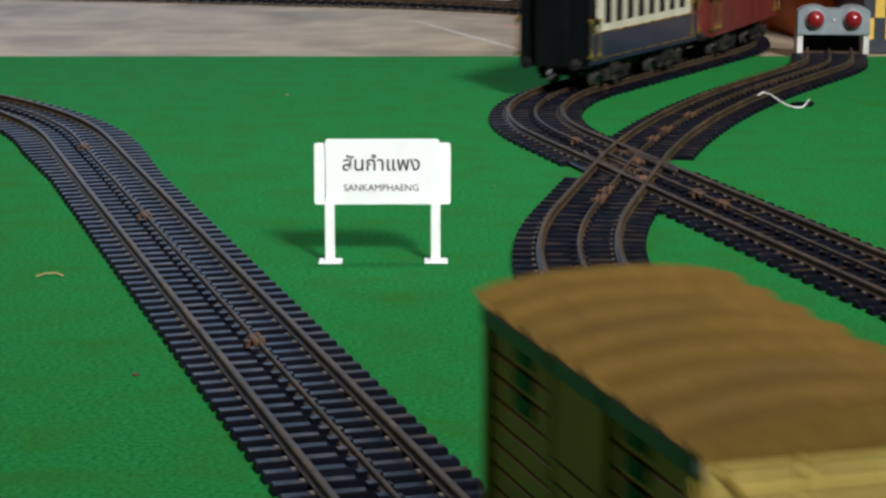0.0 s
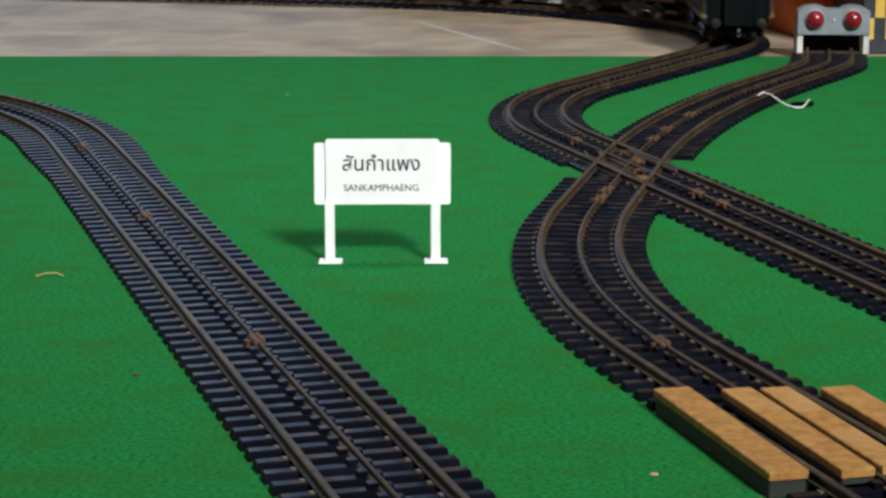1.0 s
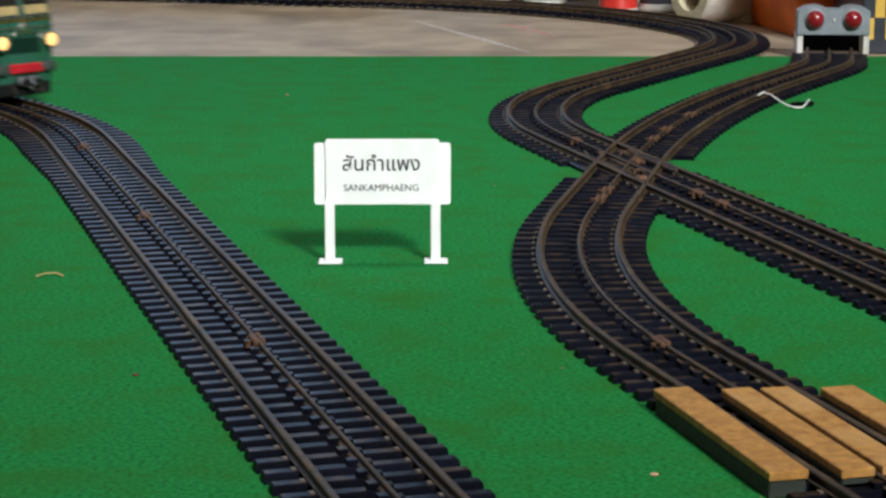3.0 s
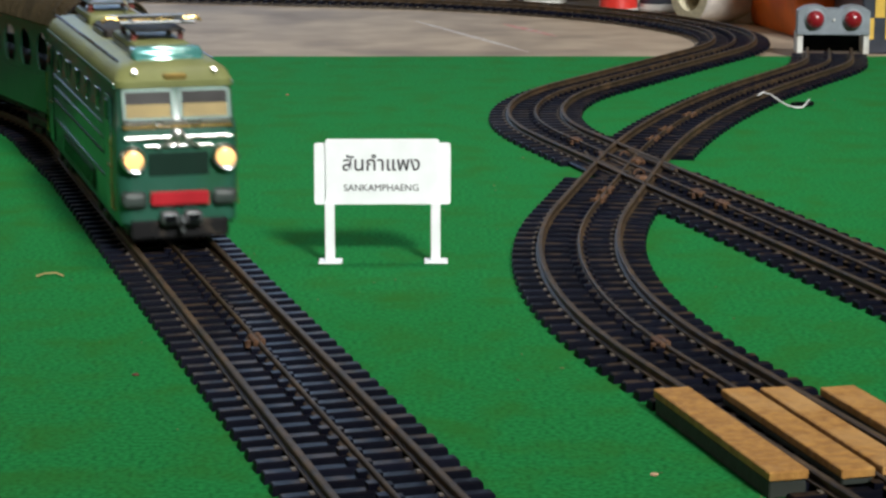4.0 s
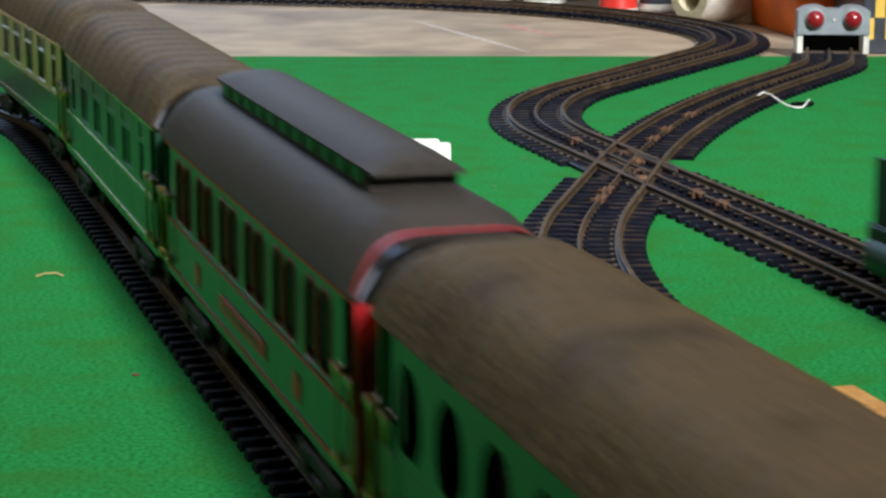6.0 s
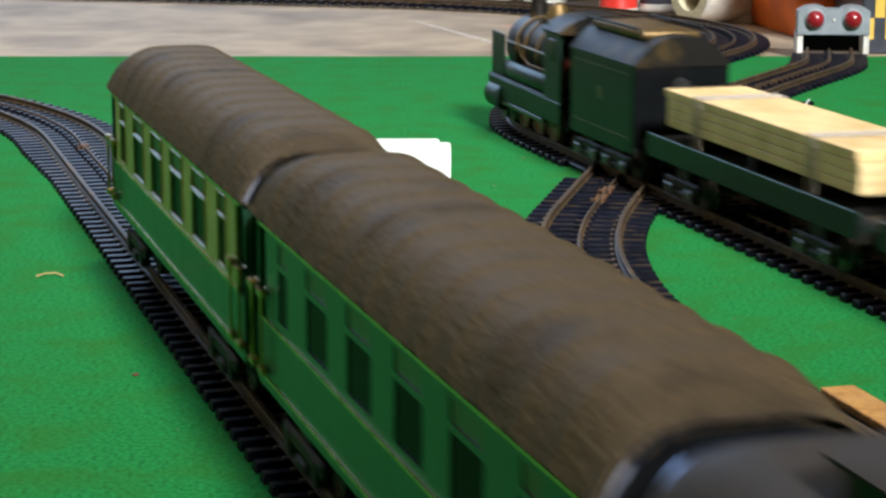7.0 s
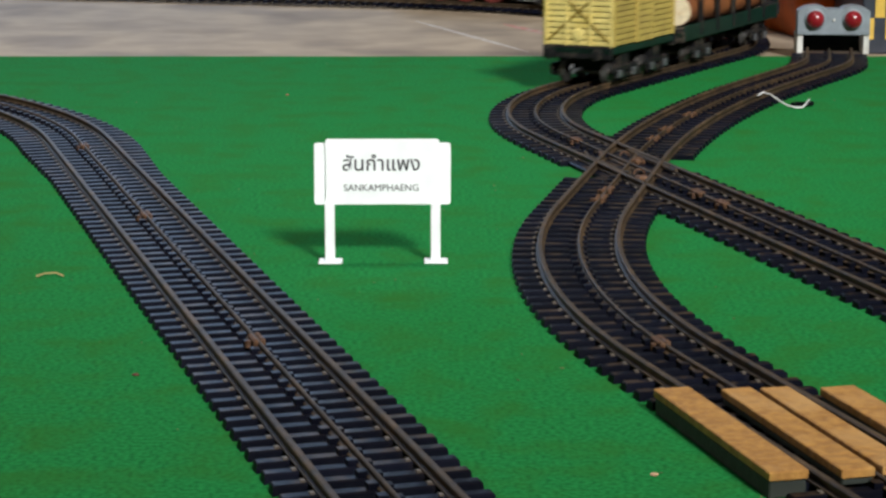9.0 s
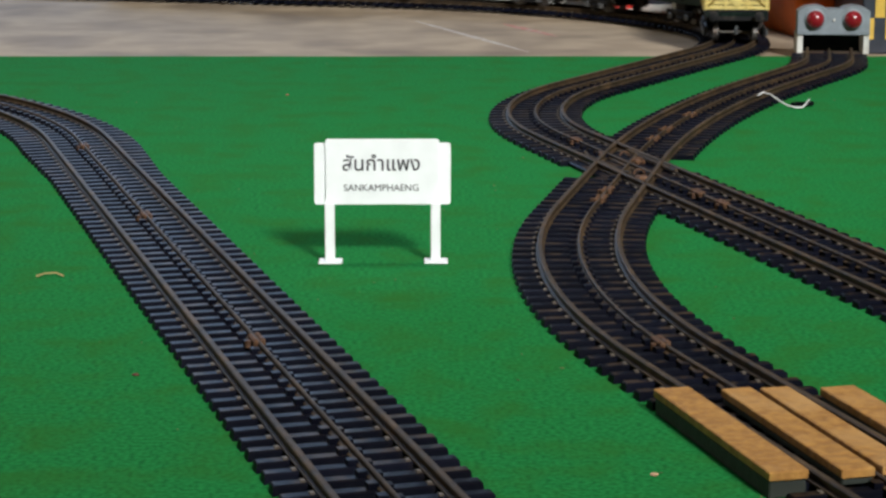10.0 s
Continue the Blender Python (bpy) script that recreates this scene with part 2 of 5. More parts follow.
def room():
    X0, X1, Y0, Y1, Z = -3.6, 4.4, -8.6, 4.2, 7.0
    structure("floor", box(bmesh.new(), X0, X1, Y0, Y1, -0.12, -0.003), CONCRETE, "worn grey-brown concrete floor with stains", "floor")
    structure("wall_south", box(bmesh.new(), X0, X1, Y0 - 0.15, Y0, -0.12, Z), WALLP, "plain beige plastered wall", "wall")
    structure("wall_east", box(bmesh.new(), X1, X1 + 0.15, Y0, Y1, -0.12, Z), WALLP, "plain beige plastered wall", "wall")
    structure("wall_west", box(bmesh.new(), X0 - 0.15, X0, Y0, Y1, -0.12, Z), WALLP, "plain beige plastered wall", "wall")
    bm = bmesh.new()
    wx0, wx1, wz0, wz1 = -1.7, -0.1, 0.45, 1.85
    box(bm, X0, wx0, Y1, Y1 + 0.15, -0.12, Z)
    box(bm, wx1, X1, Y1, Y1 + 0.15, -0.12, Z)
    box(bm, wx0, wx1, Y1, Y1 + 0.15, -0.12, wz0)
    box(bm, wx0, wx1, Y1, Y1 + 0.15, wz1, Z)
    structure("wall_north", bm, WALLP, "plain beige plastered wall with a window", "wall")
    structure("ceiling", box(bmesh.new(), X0 - 0.15, X1 + 0.15, Y0 - 0.15, Y1 + 0.15, Z, Z + 0.15), CEIL, "off-white painted ceiling", "ceiling")
    # felt carpet with a slightly uneven far edge
    bm = bmesh.new()
    n = 120
    top, low = [], []
    for i in range(n + 1):
        x = -2.2 + 4.4 * i / n
        top.append((x, 1.6885 + 0.0012 * noise.noise((x * 9, 0, 0)), 0.0))
        low.append((x, -3.4, 0.0))
    for a, b, c, d in zip(low, low[1:], top[1:], top):
        bm.faces.new([bm.verts.new(p) for p in (a, b, c, d)])
    bmesh.ops.remove_doubles(bm, verts=bm.verts, dist=1e-5)
    r = bmesh.ops.extrude_face_region(bm, geom=bm.faces[:])
    bmesh.ops.translate(bm, verts=[v for v in r["geom"] if isinstance(v, bmesh.types.BMVert)], vec=(0, 0, -0.003))
    bmesh.ops.recalc_face_normals(bm, faces=bm.faces)
    structure("carpet", bm, CARPET, "bright green felt carpet laid on the concrete floor", "carpet")


room()

# ---- tracks ----
CROSS_L, CROSS_S = LOOP.near(0.0970, 1.1315), SIDING.near(0.0970, 1.1315)
build_track(LEFT, "straight toy track with black sleepers and rusty rails on green felt", (LEFT.near(0.05, 0.45), LEFT.near(-0.34, 1.42)),
            joints=[LEFT.near(-.198, 1.190), LEFT.near(-.1395, .977), LEFT.near(-.0710, .732)])
build_track(SIDING, "curved toy track with black sleepers ending at a buffer stop", (1.05, 2.5), skip=[(CROSS_S - 0.036, CROSS_S + 0.036)],
            joints=[SIDING.near(.071, .732), CROSS_S - 0.115, CROSS_S - 0.090, CROSS_S + 0.085, CROSS_S + 0.125, CROSS_S + 0.19])
build_track(LOOP, "toy track loop with black sleepers crossing a siding", (LOOP.near(0.19, 0.8), LOOP.near(-0.40, 2.1)),
            skip=[(CROSS_L - 0.02, CROSS_L + 0.02)], joints=[CROSS_L - 0.125, CROSS_L - 0.095, CROSS_L + 0.085])


def crossing():
    x, y, a = LOOP.at(CROSS_L)
    t = thing("track_crossing", "black plastic crossing base with rusty guard rails between two tracks", "track crossing", m=pose(x, y, 0, 0, 0, -math.degrees(a)))
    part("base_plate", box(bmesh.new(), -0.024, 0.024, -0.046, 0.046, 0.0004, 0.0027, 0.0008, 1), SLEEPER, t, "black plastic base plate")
    for sx in (-1, 1):
        bm = bmesh.new()
        tube(bm, [(sx * 0.0125, -0.034, 0.0061), (sx * 0.0135, -0.026, 0.0052), (sx * 0.0135, 0.026, 0.0052), (sx * 0.0120, 0.036, 0.0061)], 0.0009, 6)
        part("guard_rail", bm, RAIL, t)
    for px, py, r in ((-0.006, -0.030, 0.0030), (0.005, 0.002, 0.0036), (0.008, 0.030, 0.0026)):
        bm = bmesh.new()
        tube(bm, [(px + r * math.cos(k * 0.5), py, 0.0038 + r * math.sin(k * 0.5)) for k in range(7)], 0.0005, 6)
        part("contact_spring", bm, RUST, t, "bent rusty contact spring")
    for px, py in ((-0.008, -0.040), (0.009, 0.012), (0.0, 0.040)):
        part("contact_block", box(bmesh.new(), px - 0.003, px + 0.003, py - 0.004, py + 0.004, 0.0025, 0.0050, 0.0008, 1), RUST, t)


crossing()


def level_crossing():
    t = thing("level_crossing", "fibreboard road crossing slabs laid between the rails", "level crossing", m=pose(0.1084, 0.6225, 0, 0, 0, 14.5) @ Matrix.Diagonal((1.0215, 1.0215, 1, 1)))
    for x0, x1, y0, y1 in ((-0.0310, -0.0195, -0.0415, 0.0487), (-0.0112, -0.0015, -0.0440, 0.0435), (0.0006, 0.0100, -0.0440, 0.0415), (0.0186, 0.0300, -0.0440, 0.0375)):
        bm = bmesh.new()
        box(bm, x0, x1, y0, y1, 0.0052, 0.0079, 0.0005, 2)
        s = part("slab", bm, BOARD, t, "yellow-brown fibreboard slab")
        low = 0.0 if x0 < -0.015 or x0 > 0.015 else 0.0031
        # near-black lower part, which makes the slab's dark sides
        part("packing", box(bmesh.new(), x0 + 0.0004, x1 - 0.0004, y0 + 0.0008, y1 - 0.0008, low, 0.0052, 0.0004, 1), BOARD_EDGE, s, "near-black lower part of the slab")


level_crossing()


# ---- the station name board ----
def text_mesh(body, size, m, bold=0.0, sx=1.0):
    cu = bpy.data.curves.new("lettering", "FONT")
    cu.body, cu.size, cu.align_x, cu.align_y, cu.offset = body, size, "CENTER", "CENTER", bold
    ob = bpy.data.objects.new("lettering", cu)
    scene.collection.objects.link(ob)
    bpy.context.view_layer.update()
    me = bpy.data.meshes.new_from_object(ob.evaluated_get(bpy.context.evaluated_depsgraph_get()))
    bpy.data.objects.remove(ob)
    bpy.data.curves.remove(cu)
    me.transform(m @ Matrix.Diagonal((sx, 1, 1, 1)))
    me.materials.clear()
    me.materials.append(INK)
    return me


def plate(bm, outline, y0, y1):
    """A flat plate in the xz plane, between y0 and y1."""
    a = [bm.verts.new((x, y0, z)) for x, z in outline]
    b = [bm.verts.new((x, y1, z)) for x, z in outline]
    bm.faces.new(a)
    bm.faces.new(b[::-1])
    for i in range(len(a)):
        j = (i + 1) % len(a)
        bm.faces.new((a[j], a[i], b[i], b[j]))
    return bm


def rounded(x0, x1, z0, z1, r, n=5):
    pts = []
    for cx, cz, a0 in ((x1 - r, z0 + r, -90), (x1 - r, z1 - r, 0), (x0 + r, z1 - r, 90), (x0 + r, z0 + r, 180)):
        for k in range(n + 1):
            a = radians(a0 + 90 * k / n)
            pts.append((cx + r * math.cos(a), cz + r * math.sin(a)))
    return pts


def name_board():
    t = thing("station_sign", "white station name board on two posts standing on felt", "station sign", m=pose(-0.0250, 0.8985, 0.0, 0, 0, 0.7) @ Matrix.Scale(0.968, 4))
    part("board", plate(bmesh.new(), rounded(-0.0291, 0.0291, 0.0250, 0.0514, 0.0012), 0.0, 0.0016), WHITE, t)
    part("panel", plate(bmesh.new(), rounded(-0.0242, 0.0242, 0.0252, 0.0533, 0.0012), -0.0011, 0.0), WHITE, t, "white raised name panel")
    for sx in (-1, 1):
        p = part("post", box(bmesh.new(), sx * 0.0226 - 0.0021, sx * 0.0226 + 0.0021, -0.0036, -0.0011, 0.001, 0.0262, 0.0004, 1), WHITE, t)
        part("foot", box(bmesh.new(), sx * 0.0226 - 0.0048, sx * 0.0226 + 0.0052, -0.0060, 0.0030, 0.0, 0.0011, 0.0003, 1), WHITE, p)
    upright = Matrix.Translation((0, -0.00135, 0)) @ Matrix.Rotation(radians(90), 4, "X")
    for name, body, size, z, sx, lab in (("station_name", "\u0e2a\u0e31\u0e19\u0e01\u0e33\u0e41\u0e1e\u0e07", 0.0087, 0.0425, 0.97, "black Thai lettering"), ("station_name_latin", "SANKAMPHAENG", 0.0041, 0.0323, 0.99, "small black Latin lettering")):
        me = text_mesh(body, size, Matrix.Translation((-0.0005, 0, z)) @ upright, 0.00007 if size > 0.006 else 0.0, sx)
        ob = new(name, me)
        ob.parent = t
        tagged(ob, lab)


name_board()


# ---- paints of the rolling stock ----
GREEN = material("green_enamel", (0.026, 0.112, 0.076), 0.30, scale=60, coat=0.35, stain=(0.022, 0.095, 0.052), stain_scale=40)
PALE_GREEN = material("pale_green_roof", (0.200, 0.215, 0.080), 0.50, scale=70, spec=0.3, stain=(0.160, 0.175, 0.066), stain_scale=30)
DARK_GREEN = material("dark_green_enamel", (0.005, 0.026, 0.017), 0.48, scale=60, spec=0.25, coat=0.04, stain=(0.004, 0.015, 0.010), stain_scale=40)
MID_GREEN = material("coach_green", (0.022, 0.074, 0.046), 0.34, scale=60, spec=0.35, coat=0.15, stain=(0.012, 0.060, 0.031), stain_scale=25)
CREAM = material("cream_enamel", (0.58, 0.46, 0.17), 0.4, scale=60, coat=0.1, stain=(0.46, 0.36, 0.125), stain_scale=30)
IVORY = material("ivory_enamel", (0.62, 0.58, 0.46), 0.35, scale=60, stain=(0.5, 0.46, 0.36), stain_scale=40)
BLUE = material("blue_enamel", (0.018, 0.022, 0.055), 0.3, scale=60, coat=0.4)
RED = material("red_enamel", (0.46, 0.016, 0.026), 0.45, scale=60, spec=0.3, stain=(0.36, 0.018, 0.022), stain_scale=40)
BROWNRED = material("dull_red_enamel", (0.16, 0.028, 0.022), 0.4, scale=60, stain=(0.10, 0.02, 0.018), stain_scale=40)
GOLD = material("brass", (0.62, 0.42, 0.14), 0.28, 0.9, scale=90)
CHROME = material("bright_tin", (0.58, 0.57, 0.54), 0.28, 0.95, scale=90)
STEEL = material("grey_metal", (0.17, 0.18, 0.19), 0.45, 0.7, scale=120)
RIM = material("glossy_rim", (0.10, 0.12, 0.20), 0.18, 0.85, scale=80)
BLACK = material("black_enamel", (0.006, 0.007, 0.008), 0.16, scale=80, spec=0.06)
SOOT = material("sooty_black", (0.010, 0.009, 0.008), 0.5, scale=150, spec=0.12, stain=(0.045, 0.030, 0.012), stain_scale=60)
BRASS_DULL = material("dull_brass", (0.16, 0.10, 0.035), 0.45, 0.6, scale=150, stain=(0.05, 0.035, 0.016), stain_scale=70)
FRAME = material("underframe_black", (0.009, 0.009, 0.010), 0.6, spec=0.2, scale=120, stain=(0.05, 0.04, 0.03), stain_scale=120)
WHEELM = material("worn_steel", (0.22, 0.21, 0.20), 0.4, 0.8, scale=200, stain=(0.10, 0.07, 0.05), stain_scale=150)
ROOF = material("ribbed_brown_roof", (0.084, 0.061, 0.034), 0.66, scale=420, colour2=(0.058, 0.043, 0.025), spec=0.08, stain=(0.026, 0.020, 0.014), stain_scale=22, bump=0.5)
GREY_ROOF = material("grey_brown_roof", (0.044, 0.039, 0.036), 0.62, scale=300, spec=0.1, bump=0.2, stain=(0.044, 0.037, 0.033), stain_scale=22)
OLIVE_ROOF = material("olive_roof", (0.15, 0.14, 0.085), 0.6, scale=90, stain=(0.11, 0.10, 0.065), stain_scale=25)
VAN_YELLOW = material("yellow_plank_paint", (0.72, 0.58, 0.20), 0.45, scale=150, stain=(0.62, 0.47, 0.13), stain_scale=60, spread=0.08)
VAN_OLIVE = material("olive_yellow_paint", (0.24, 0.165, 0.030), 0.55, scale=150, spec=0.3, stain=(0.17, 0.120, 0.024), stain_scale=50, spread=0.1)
# ochre ends of one van; on the yellow van, its yellow with shade painted in
VAN_SIDE = material("ochre_and_shaded_yellow", (0.46, 0.34, 0.085), 0.5, scale=150, stain=(0.36, 0.26, 0.07), stain_scale=50, spread=0.1)
VAN_TOP = material("tan_roof", (0.150, 0.092, 0.022), 0.7, scale=300, spec=0.08, bump=0.3, stain=(0.10, 0.064, 0.022), stain_scale=25)
WOOD = material("sawn_softwood", (0.74, 0.56, 0.30), 0.6, colour2=(0.62, 0.45, 0.22), scale=90, stain=(0.55, 0.38, 0.17), stain_scale=50, bump=0.2)
WOOD_END = material("pale_end_grain", (0.80, 0.68, 0.46), 0.7, scale=250, stain=(0.62, 0.46, 0.26), stain_scale=90, bump=0.3)
BARK = material("brown_log", (0.25, 0.085, 0.025), 0.55, colour2=(0.16, 0.05, 0.016), scale=120, stain=(0.10, 0.035, 0.015), stain_scale=40, bump=0.5)
PEELED = material("peeled_log", (0.62, 0.40, 0.13), 0.5, scale=90, stain=(0.45, 0.23, 0.06), stain_scale=45, bump=0.2)
STRAP = material("grey_string", (0.36, 0.33, 0.30), 0.8, scale=300)
AMBER = material("lit_headlamp", (1.0, 0.56, 0.20), 0.25, emit=0.9, scale=50)
GLASS, nt_, b_ = nodes_of("dark_window_glass")
b_.inputs["Base Color"].default_value = (0.012, 0.013, 0.013, 1)
b_.inputs["Roughness"].default_value = 0.22
b_.inputs["IOR"].default_value = 1.08
b_.inputs["Specular IOR Level"].default_value = 0.2
b_.inputs["Transmission Weight"].default_value = 0.1
VENT_PANE = material("smoked_toplight", (0.060, 0.062, 0.028), 0.35, scale=80, stain=(0.045, 0.040, 0.020), stain_scale=60)
# a sky reflection put into the colour, for the roof plinth and its flutes
TEAL = material("sky_reflection_paint", (0.10, 0.34, 0.32), 0.16, 0.3, coat=0.8, scale=60)
SILL = material("dull_tin", (0.085, 0.135, 0.115), 0.35, 0.4, scale=80)
BUMPER = material("bumper_grey", (0.045, 0.060, 0.055), 0.45, scale=80)
CABGLASS = material("dark_cab_window", (0.020, 0.018, 0.016), 0.2, scale=60, spec=0.25)
SEAT = material("buff_interior", (0.40, 0.30, 0.13), 0.7, scale=60)


# ---- rolling stock, built pointing along +x, with z = 0 on the rail heads ----
def wheel_bm(r, x, width=0.0042):
    bm = bmesh.new()
    for sy in (-1, 1):
        m = Matrix.Translation((x, sy * (GAUGE - 0.0022), r)) @ Matrix.Rotation(radians(-90 * sy), 4, "X")
        lathe(bm, [(r + 0.0010, -0.0010), (r + 0.0010, 0.0000), (r, 0.0004), (r, 0.0030), (r * 0.82, 0.0030), (r * 0.78, 0.0022), (r * 0.30, 0.0022), (r * 0.26, 0.0034), (0.0006, 0.0034)], m, 18)
    cyl(bm, (x, -GAUGE + 0.002, r), (x, GAUGE - 0.002, r), 0.0012, n=8)
    return bm


def bogie(t, x, base=0.032, r=0.0068, name="bogie", side=0.0225, box_mat=None, up=0.0):
    bm = bmesh.new()
    top = 0.0175 + up
    for sy in (-1, 1):
        y = sy * side
        box(bm, x - base / 2 - 0.008, x + base / 2 + 0.008, y - 0.0012, y + 0.0012, 0.0070, 0.0118, 0.0008, 1)
        for sx in (-1, 1):
            box(bm, x + sx * base / 2 - 0.0032, x + sx * base / 2 + 0.0032, y - 0.0018, y + 0.0018, 0.0032, 0.0112, 0.0008, 1)
        box(bm, x - 0.006, x + 0.006, y - 0.0018, y + 0.0018, 0.0028, 0.0066, 0.0008, 1)
    box(bm, x - 0.007, x + 0.007, -side, side, 0.0070, top)
    b = part(name, bm, FRAME, t, "black pressed-tin bogie")
    for sx in (-1, 1):
        part("wheelset", wheel_bm(r, x + sx * base / 2), WHEELM, b)
        if box_mat:
            for sy in (-1, 1):
                q = x + sx * base / 2
                part("axle_box", box(bmesh.new(), q - 0.0027, q + 0.0027, sy * (side + 0.0012), sy * (side + 0.0030), 0.0036, 0.0088, 0.0006, 1), box_mat, b, "grey metal axle box")
    return b


def buffers(t, x, sx, y=0.0175, z=0.0150, mat=None):
    for sy in (-1, 1):
        m = Matrix.Translation((x, sy * y, z)) @ Matrix.Rotation(radians(90 * sx), 4, "Y")
        part("buffer", lathe(bmesh.new(), [(0.0019, 0.0), (0.0019, 0.0038), (0.0012, 0.0040), (0.0012, 0.0060), (0.0040, 0.0064), (0.0038, 0.0074), (0.002, 0.0078)], m, 16), mat or FRAME, t, smooth=True)


def coupling(t, x, sx):
    bm = bmesh.new()
    tube(bm, [(x - sx * 0.006, 0, 0.0095), (x + sx * 0.003, 0, 0.0092), (x + sx * 0.0075, 0, 0.0080), (x + sx * 0.009, 0, 0.0110), (x + sx * 0.0072, 0, 0.0132)], 0.0011, 8)
    part("coupling_hook", bm, STEEL, t)


def side_with_holes(t, name, x0, x1, z0, z1, holes, y, thick, mat, label=""):
    """A wall in the xz plane at y with openings; holes are closed outlines."""
    bm = bmesh.new()
    edges = []
    for loop in [[(x0, z0), (x1, z0), (x1, z1), (x0, z1)]] + holes:
        vs = [bm.verts.new((x, 0, z)) for x, z in loop]
        edges += [bm.edges.new((vs[i], vs[(i + 1) % len(vs)])) for i in range(len(vs))]
    bmesh.ops.triangle_fill(bm, use_beauty=True, use_dissolve=False, edges=edges)
    bmesh.ops.recalc_face_normals(bm, faces=bm.faces)
    r = bmesh.ops.extrude_face_region(bm, geom=bm.faces[:])
    vs = [v for v in r["geom"] if isinstance(v, bmesh.types.BMVert)]
    bmesh.ops.translate(bm, verts=vs, vec=(0, -math.copysign(thick, y), 0))
    bmesh.ops.translate(bm, verts=bm.verts, vec=(0, y, 0))
    bmesh.ops.recalc_face_normals(bm, faces=bm.faces)
    return part(name, bm, mat, t, label)


def arched(xc, w, z0, z1, n=8):
    r = w / 2
    pts = [(xc - r, z0 + r * 0.5), (xc - r * 0.6, z0), (xc + r * 0.6, z0), (xc + r, z0 + r * 0.5)]
    return pts + [(xc + r * math.cos(math.pi * k / n), z1 - r + r * math.sin(math.pi * k / n)) for k in range(n + 1)]


def square(xc, w, z0, z1):
    return rounded(xc - w / 2, xc + w / 2, z0, z1, 0.0008, 2)


def outline_frame(bm, loop, y, grow=0.0008, out=0.0005):
    """A thin bead round an opening."""
    cx, cz = sum(p[0] for p in loop) / len(loop), sum(p[1] for p in loop) / len(loop)
    tubep = [Vector((x + math.copysign(grow, x - cx) * 0.6, y + math.copysign(out, y) * 0.3, z + math.copysign(grow, z - cz) * 0.6)) for x, z in loop]
    for a, b in zip(tubep, tubep[1:] + tubep[:1]):
        if (a - b).length > 1e-5:
            cyl(bm, a, b, 0.00040, n=5)
    return bm


def roof_bm(x0, x1, hw, z0, z1, ribs=0, rise=0.0005, droop=0.0, n=22, form=2.6):
    """An arched roof sheet; ribs: raised seams across it."""
    bm = bmesh.new()
    L = x1 - x0
    xs = [x0 + L * k / 160 for k in range(161)]
    secs = []
    for x in xs:
        e = min(x - x0, x1 - x)
        f = 1 - droop * max(0.0, 1 - e / 0.020) ** 2
        g = rise * max(0.0, math.cos(2 * math.pi * ribs * (x - x0) / L)) ** 3 if ribs else 0.0
        ring = []
        for k in range(n + 1):
            u = math.sin(math.pi * (-0.5 + k / n))
            c = (1 - abs(u) ** form)
            ring.append((x, u * (hw * (1 - 0.04 * (1 - f)) + g * 0.5), z0 + (z1 - z0) * c * f + g))
        ring += [(x, hw * 0.96, z0 - 0.0010), (x, -hw * 0.96, z0 - 0.0010)]
        secs.append(ring)
    return loft(bm, secs)


